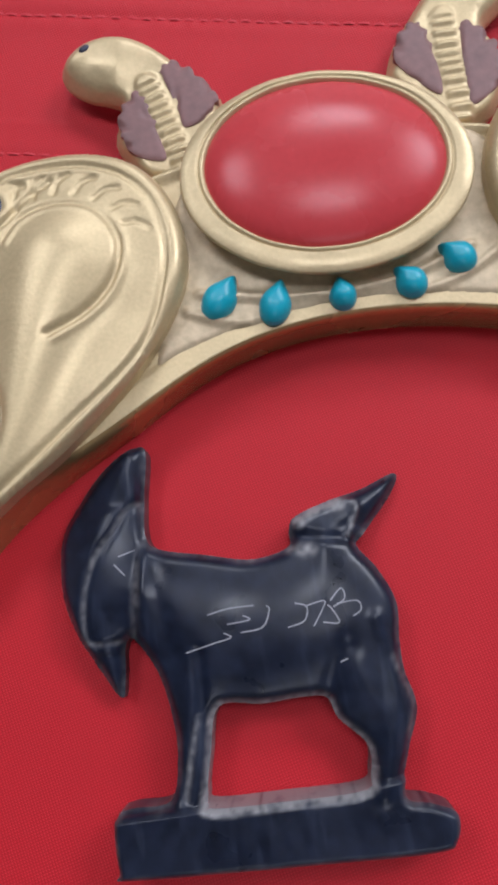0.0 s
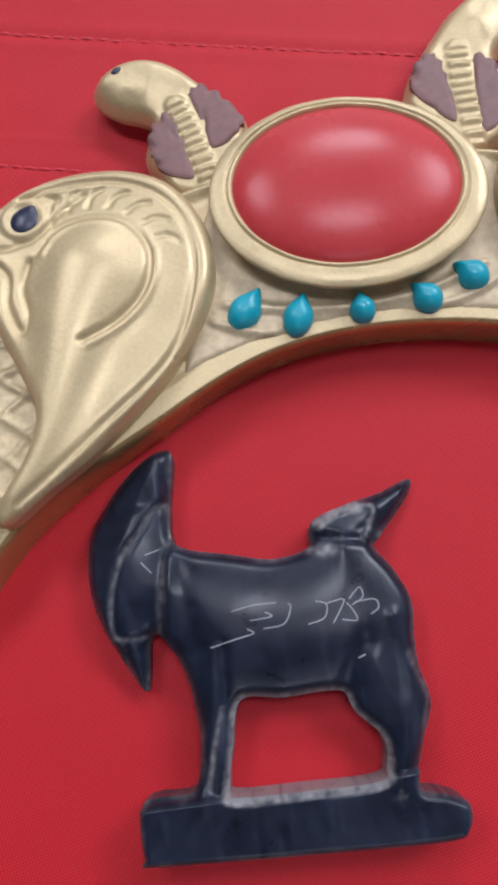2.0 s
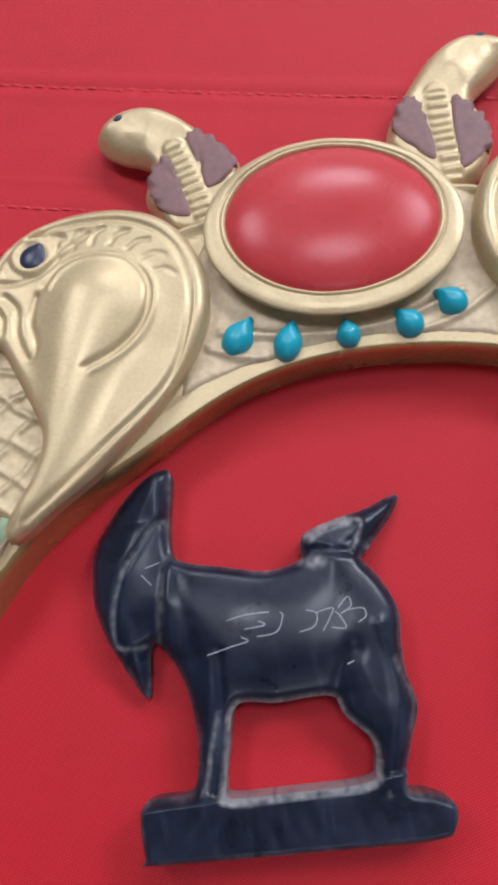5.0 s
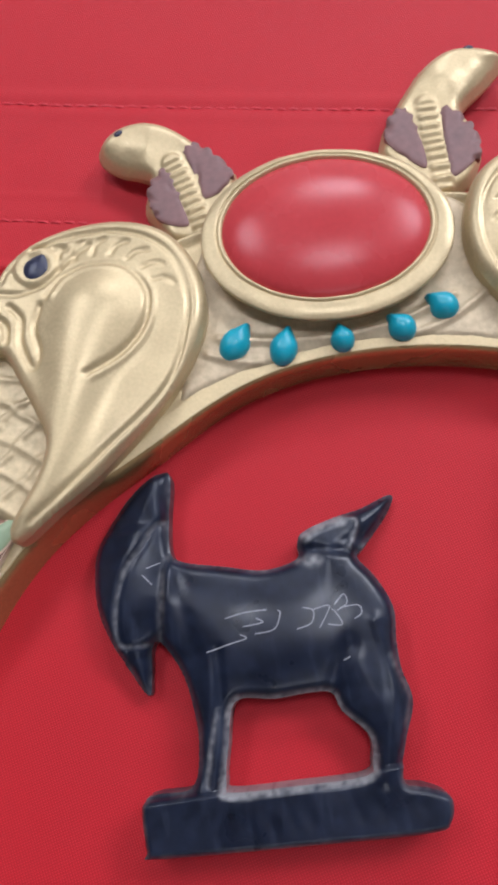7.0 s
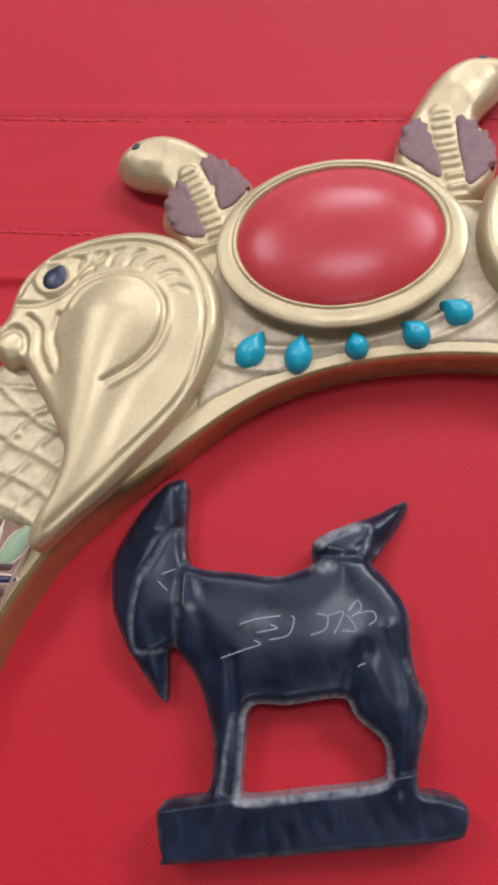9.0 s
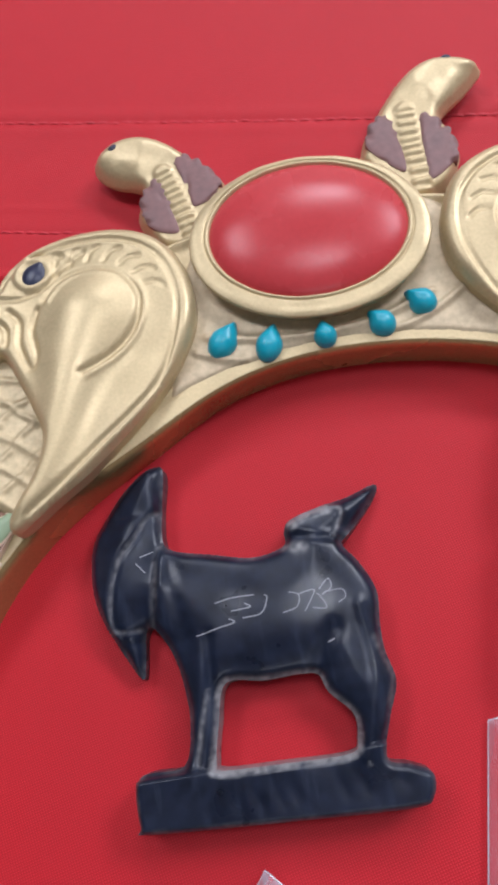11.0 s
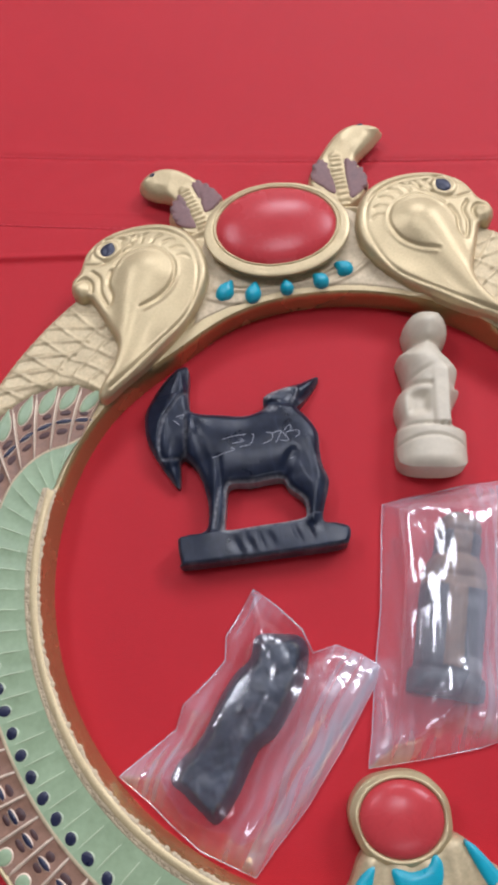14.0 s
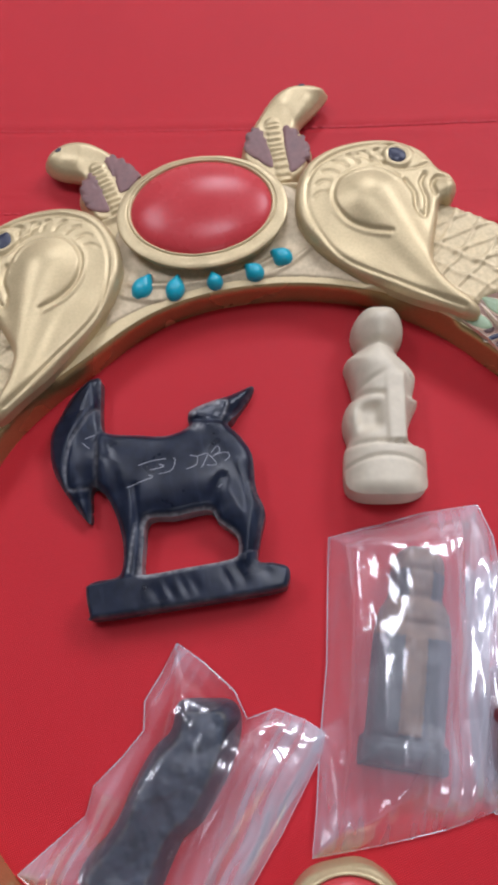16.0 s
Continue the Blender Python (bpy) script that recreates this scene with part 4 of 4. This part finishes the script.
def seated_figurine():
    """A small cream carving lying on its back; u runs along it from foot to crown."""
    half = [(0.6, 3), (1.2, 7), (3.0, 10), (6, 10.9), (10, 10.9), (13.8, 10.9), (14.6, 9.4), (16.5, 6.8), (19, 6.5), (23.5, 7.8), (27.6, 9.5), (28.8, 8.3), (31.5, 8.7), (35, 9.3), (38.6, 7.2), (41.5, 4.7), (43.5, 4.6), (46.5, 6.4), (50, 6.8), (53.6, 5.8), (55.8, 3.4)]
    far = [(0.6, -3), (1.2, -7), (3.0, -9.6), (6, -10.4), (10, -10.4), (13.8, -10.2), (16.5, -9.2), (20, -10.1), (23.5, -10.3), (27, -9.2), (29, -7.5), (32, -7.7), (36, -8.7), (39.6, -9.5), (42, -7.2), (43.6, -6.0), (46.5, -7.0), (50, -7.4), (53.8, -5.6), (56, -2.4)]
    ax, ay, turn = 50.6, -17.2, math.atan2(54.5, 11.6)
    cu, su = math.cos(turn), math.sin(turn)
    line = curve_round([(0.6 + u * 0.965, w) for u, w in half + far[::-1]], 5)
    world_line = np.stack([ax + cu * line[:, 0] + su * line[:, 1] * 1.0, ay + su * line[:, 0] - cu * line[:, 1]], 1)

    def h(x, y, d):
        u, w = (x - ax) * cu + (y - ay) * su, (x - ax) * su - (y - ay) * cu
        z = 3 + 10.0 * np.sqrt(1 - (1 - np.clip(d / 7.5, 0, 1)) ** 2)
        z = z + 2.2 * np.exp(-(((u - 49) / 5.0) ** 2 + (w / 5.5) ** 2)) + 0.9 * np.exp(-(((u - 36) / 3.5) ** 2 + ((w + 0.8) / 6) ** 2))
        z = np.where(u < 14, 3 + 10.6 * np.sqrt(np.clip(1 - (w / 11.0) ** 2, 0, 1)) - 5 * np.clip((4.5 - u) / 5, 0, 1) ** 2, z)
        z = z - 0.8 * np.exp(-(((u - 10.6 + 0.02 * w * w) / 0.5) ** 2)) - 0.9 * np.exp(-(((u - 14.3) / 0.7) ** 2))
        shin = np.exp(-(((w - 2.8) / 2.6) ** 8)) * np.clip((u - 14) / 0.8, 0, 1) * np.clip((34 - u) / 2, 0, 1)
        lap = np.exp(-(((w + 4.0) / 2.9) ** 4 + ((u - 21.5) / 3.6) ** 4))
        z = z - 3.0 * lap - 2.2 * np.exp(-(((w - 7.6) / 1.8) ** 2 + ((u - 22) / 3.4) ** 2))
        z = z - 1.1 * np.exp(-(((u - 27.4 + 0.12 * w) / 0.8) ** 2)) * (w < 0.3) - 0.7 * np.exp(-(((u - 31 - 0.5 * (w + 4)) / 0.8) ** 2)) * np.exp(-(((w + 4) / 4) ** 4))
        z = z - 0.8 * np.exp(-(((u - 34.5 + 0.6 * (w - 5)) / 0.8) ** 2)) * np.exp(-(((w - 5.5) / 2.5) ** 4))
        z = z * (1 - shin) + (14.0 - 0.02 * (u - 13)) * shin
        z = z - 1.6 * np.exp(-(((u - 42.3) / 1.1) ** 2)) - 0.6 * np.exp(-((w / 0.6) ** 2)) * np.clip((u - 52) / 2, 0, 1)
        return z + 0.15 * bumpy(x, y, 4.0) + 0.04 * bumpy(x, y, 1.1)

    ob = part("seated_figurine", mesh_of("seated_figurine", *relief(world_line, h, 0.45, 0.0), BONE))
    tagged(ob, "cream stone seated figure carving lying on red cloth", "figurine")


seated_figurine()


def bagged_dark():
    body = curve_round([(-9.6, -53.4), (-3, -54.0), (2.6, -55.6), (4.2, -59.5), (2.6, -65), (-0.4, -70.5), (-4, -75), (-9, -80.4), (-14, -83), (-17.5, -87.4), (-22.3, -94), (-28.6, -99.4), (-33, -95), (-36.2, -90.8), (-39.4, -86.6), (-36, -82), (-31, -78.6), (-27.1, -74.7), (-23.4, -69.2), (-17.6, -62.6), (-12.6, -59.4)], 4)

    def h(x, y, d):
        return 2 + 8.0 * np.clip(d / 3.2, 0, 1) ** 0.6 + 1.6 * np.clip((y + 78) / 6, -1, 1) + 1.6 * np.abs(bumpy(x, y, 9.0)) + 0.4 * bumpy(x, y, 3.5, 3.0) + 0.2 * bumpy(x, y, 1.2, 5.0)

    tagged(part("dark_figurine", mesh_of("dark_figurine", *relief(body, h, 0.5, 0.0), DARK_STONE)), "rough dark stone carving inside a clear plastic bag", "figurine")


bagged_dark()


def bagged_tan():
    ax, ay = 38.5, -78.8
    dx, dy = 56.5 - ax, -29.0 - ay
    n = math.hypot(dx, dy)
    cu, su = dx / n, dy / n
    half = [(0, 9), (0.6, 10.4), (6, 10.4), (7, 9.4), (12, 9.2), (24, 9.4), (31, 9.2), (36, 8.4), (40, 6.6), (46, 6.6), (50, 5.6), (52.5, 2.5)]
    line = curve_round(half + [(u, -w) for u, w in half[::-1]], 5)
    poly = np.stack([ax + cu * line[:, 0] + su * line[:, 1], ay + su * line[:, 0] - cu * line[:, 1]], 1)

    def h(x, y, d):
        u, w = (x - ax) * cu + (y - ay) * su, (x - ax) * su - (y - ay) * cu
        z = 2 + 8 * np.sqrt(1 - (1 - np.clip(d / 5, 0, 1)) ** 2)
        z = z - 1.1 * np.exp(-(((u - 7) / 0.8) ** 2)) - 0.9 * np.exp(-(((u - 33) / 0.9) ** 2)) - 1.1 * np.exp(-(((u - 39.5) / 1.0) ** 2)) - 0.8 * np.exp(-(((u - 46) / 0.7) ** 2))
        z = z + 0.9 * np.exp(-((w / 2.2) ** 6)) * ((u > 8) & (u < 30))
        return z + 0.6 * bumpy(x, y, 4.0)

    v, f = relief(poly, h, 0.5, 0.0)
    index = []
    for q in f:
        x, y = np.mean([v[i][0] for i in q]), np.mean([v[i][1] for i in q])
        u, w = (x - ax) * cu + (y - ay) * su, (x - ax) * su - (y - ay) * cu
        index.append(0 if (abs(w) < 2.6 and u > 8) or 30 < u < 39 or u > 46 else 1)
    tagged(part("standing_figurine", mesh_of("standing_figurine", v, f, [TAN_STONE, GREY_STONE], index)), "tan and grey stone standing figure inside a clear bag", "figurine")


bagged_tan()


def dark_red_thing():
    poly = curve_round([(62, -66), (70, -62), (80, -66), (84, -78), (78, -90), (66, -92), (59, -84), (59, -73)], 8)
    tagged(part("dark_red_figurine", mesh_of("dark_red_figurine", *relief(poly, lambda x, y, d: 2 + 7 * np.sqrt(1 - (1 - np.clip(d / 6, 0, 1)) ** 2) + bumpy(x, y, 5.0), 0.6, 0.0), OXBLOOD)), "dark red polished stone carving in a clear bag", "figurine")


dark_red_thing()


def bag(name, corners, height, folds, grain, veil, label, pressed=()):
    """A crumpled clear bag: film that drapes over what it holds, creased but for the places where it lies pressed flat."""
    pts = np.array(corners, float)
    poly = np.concatenate([[a + (b - a) * k / 6 for k in range(6)] for a, b in zip(pts, np.roll(pts, -1, 0))])

    def tent(q):
        return np.abs(q - np.floor(q) - 0.5)

    def top(x, y, d):
        z = 0.8 + height(x, y) * (1 - np.exp(-d / 4.0))
        for line, width, lift in folds:
            r, _ = line_distance(curve_round(line, 6, False), x, y)
            z = z + lift * np.clip(1 - r / (4.2 * width), 0, 1)
        c, s = math.cos(radians(grain)), math.sin(radians(grain))
        u, w = x * c + y * s, y * c - x * s
        w1, w2 = bumpy(x, y, 24.0, 7.0), bumpy(x, y, 17.0, 3.0)
        creases = 3.4 * tent((0.77 * u + 0.64 * w) / 19 + 0.3 * w2) + 3.2 * tent((0.8 * w - 0.6 * u) / 24 + 0.25 * w1 + 0.3) + 1.5 * tent((w + 0.12 * u) / 5.3 + 0.3 * w2) + 0.8 * tent((w - 0.1 * u) / 2.9 + 0.3 * w1)
        q = (w + 0.09 * u) / 8.0 + 0.22 * w1 + 0.1 * w2
        q = q - np.floor(q)
        pleats = (2.6 + 2.2 * w2) * np.where(q < 0.68, 1 - q / 0.68, (q - 0.68) / 0.32)
        calm = height(x, y)
        calm = 1 - (calm - calm.min()) / (np.ptp(calm) + 1e-9)
        loose = ((0.2 + 0.1 * calm) * creases + calm ** 1.5 * pleats) * (1 - np.exp(-d / 2.5))
        z = z + loose
        for fx, fy, rx, ry, level in pressed:
            m = 0.85 * np.exp(-(((x - fx) / rx) ** 2 + ((y - fy) / ry) ** 2))
            z = z * (1 - m) + (level - 0.06 * (y - fy) + 0.35 * tent((x + 0.4 * y) / 3.7 + 0.5 * w1)) * m
        return z

    b = tagged(empty(name, *poly.mean(0)), label, "plastic bag", "plastic bags")
    v, f = relief(poly, top, 0.5, 0.4)
    me = mesh_of("upper_film", v, f, FILM)
    p = np.array(v)
    calm = height(p[:, 0], p[:, 1])
    open_film = 1 - (calm - calm.min()) / (np.ptp(calm) + 1e-9)
    c, q = math.cos(radians(grain)), math.sin(radians(grain))
    across = p[:, 1] * c - p[:, 0] * q
    # streaks of white haze painted in for glints along the loose folds
    glint_streaks = tent(across / 7.3 + 0.9 * bumpy(p[:, 0], p[:, 1], 24.0, 7.0)) + tent(across / 2.9 + 0.7 * bumpy(p[:, 0], p[:, 1], 13.0, 2.0))
    layer = me.attributes.new("layers", "FLOAT", "POINT")
    layer.data.foreach_set("value", np.clip(veil + open_film ** 1.5 * (0.36 + 0.9 * glint_streaks ** 2), 0.025, 0.85))
    part("upper_film", me, b).visible_shadow = False
    part("edge_seal", edge_tube(poly, 0.8, 0.2), b, "welded clear edge")
    return b


def edge_tube(poly, z, r):
    verts, faces = [], []
    n = len(poly)
    t = np.roll(poly, -1, 0) - np.roll(poly, 1, 0)
    t = np.stack([-t[:, 1], t[:, 0]], 1) / (np.hypot(t[:, 0], t[:, 1])[:, None] + 1e-9)
    for p, q in zip(poly, t):
        for k in range(6):
            a = k * math.pi / 3
            verts.append((p[0] + q[0] * r * math.cos(a), p[1] + q[1] * r * math.cos(a), z + r * math.sin(a)))
    for i in range(n):
        for k in range(6):
            a, b = i * 6 + k, ((i + 1) % n) * 6 + k
            a2, b2 = i * 6 + (k + 1) % 6, ((i + 1) % n) * 6 + (k + 1) % 6
            faces.append((a, b, b2, a2))
    return mesh_of("edge_seal", verts, faces, SEAL)


def bags():
    dark_axis = np.array([(-2, -58), (-18, -78), (-29, -92)], float)

    def over_dark(x, y):
        r, _ = line_distance(dark_axis, x, y)
        return 2.0 + 11.0 / (1 + (r / 14.5) ** 3)

    bag("plastic_bag", [(-8.2, -39.7), (-12.8, -45.6), (-18.3, -51.6), (-19.6, -58.2), (-25.4, -62.9), (-33.2, -68), (-36, -74), (-44.7, -78.6), (-53.3, -83.2), (-46.2, -90.6), (-40.8, -97.4), (-33.9, -105), (-26.7, -109.6), (-20.6, -113.4), (-14.6, -108), (-4.1, -99.4), (8.4, -86.4), (21.1, -71.7), (23, -67.4), (18.7, -63.4), (12.4, -59.6), (5.4, -60.6), (3.6, -53.6), (-2.5, -45.6)],
        over_dark, [([(24, -70), (9, -87), (-14, -110)], 2.7, 0.8), ([(13, -62), (-1, -79), (-22, -103)], 1.9, 0.6), ([(5.5, -61), (-4, -80), (-18, -104)], 0.8, 1.2), ([(-8.5, -41), (-12, -58), (-30, -80)], 1.0, 1.5), ([(-30, -70), (-40, -84), (-36, -96)], 1.2, 1.5)],
        52, 0.03, "crumpled clear plastic bag holding a dark carving", [(12, -68, 5, 5, 4)])
    tan_axis = np.array([(34, -75), (49, -31)], float)

    def over_tan(x, y):
        r, _ = line_distance(tan_axis, x, y)
        return 1.5 + 11.0 / (1 + (r / 17.0) ** 3)

    bag("plastic_bag", [(34.6, -21.8), (45, -21.5), (60, -20.6), (74, -21.5), (75.5, -30), (74, -45), (70, -60), (66, -75), (60, -91), (45, -93), (30, -93.2), (14, -92.8), (17, -84), (21, -70), (27, -52), (31, -36)],
        over_tan, [([(45, -23), (40.5, -50), (29, -89)], 2.6, 0.8), ([(37, -24), (35, -44), (22, -86)], 0.9, 1.2), ([(64, -25), (60, -48), (51, -86)], 2.2, 1.2), ([(72, -40), (62, -62), (50, -92)], 1.2, 2.0), ([(17, -90), (34, -84), (44, -74)], 1.2, 1.5)],
        76, 0.14, "crumpled clear plastic bag holding a tan carving", [(43, -34, 5, 11, 11.2)])
    bag("plastic_bag", [(66, -38), (78, -36), (98, -40), (100, -70), (96, -98), (75, -97), (57, -92), (55, -84), (58, -70), (62, -54)],
        lambda x, y: 3 + 7 * np.exp(-((np.hypot(x - 71, y + 77) / 16) ** 4)), [([(64, -44), (60, -66), (57, -86)], 1.2, 2.0)], 70, 0.1, "crumpled clear plastic bag holding a dark red carving")


bags()
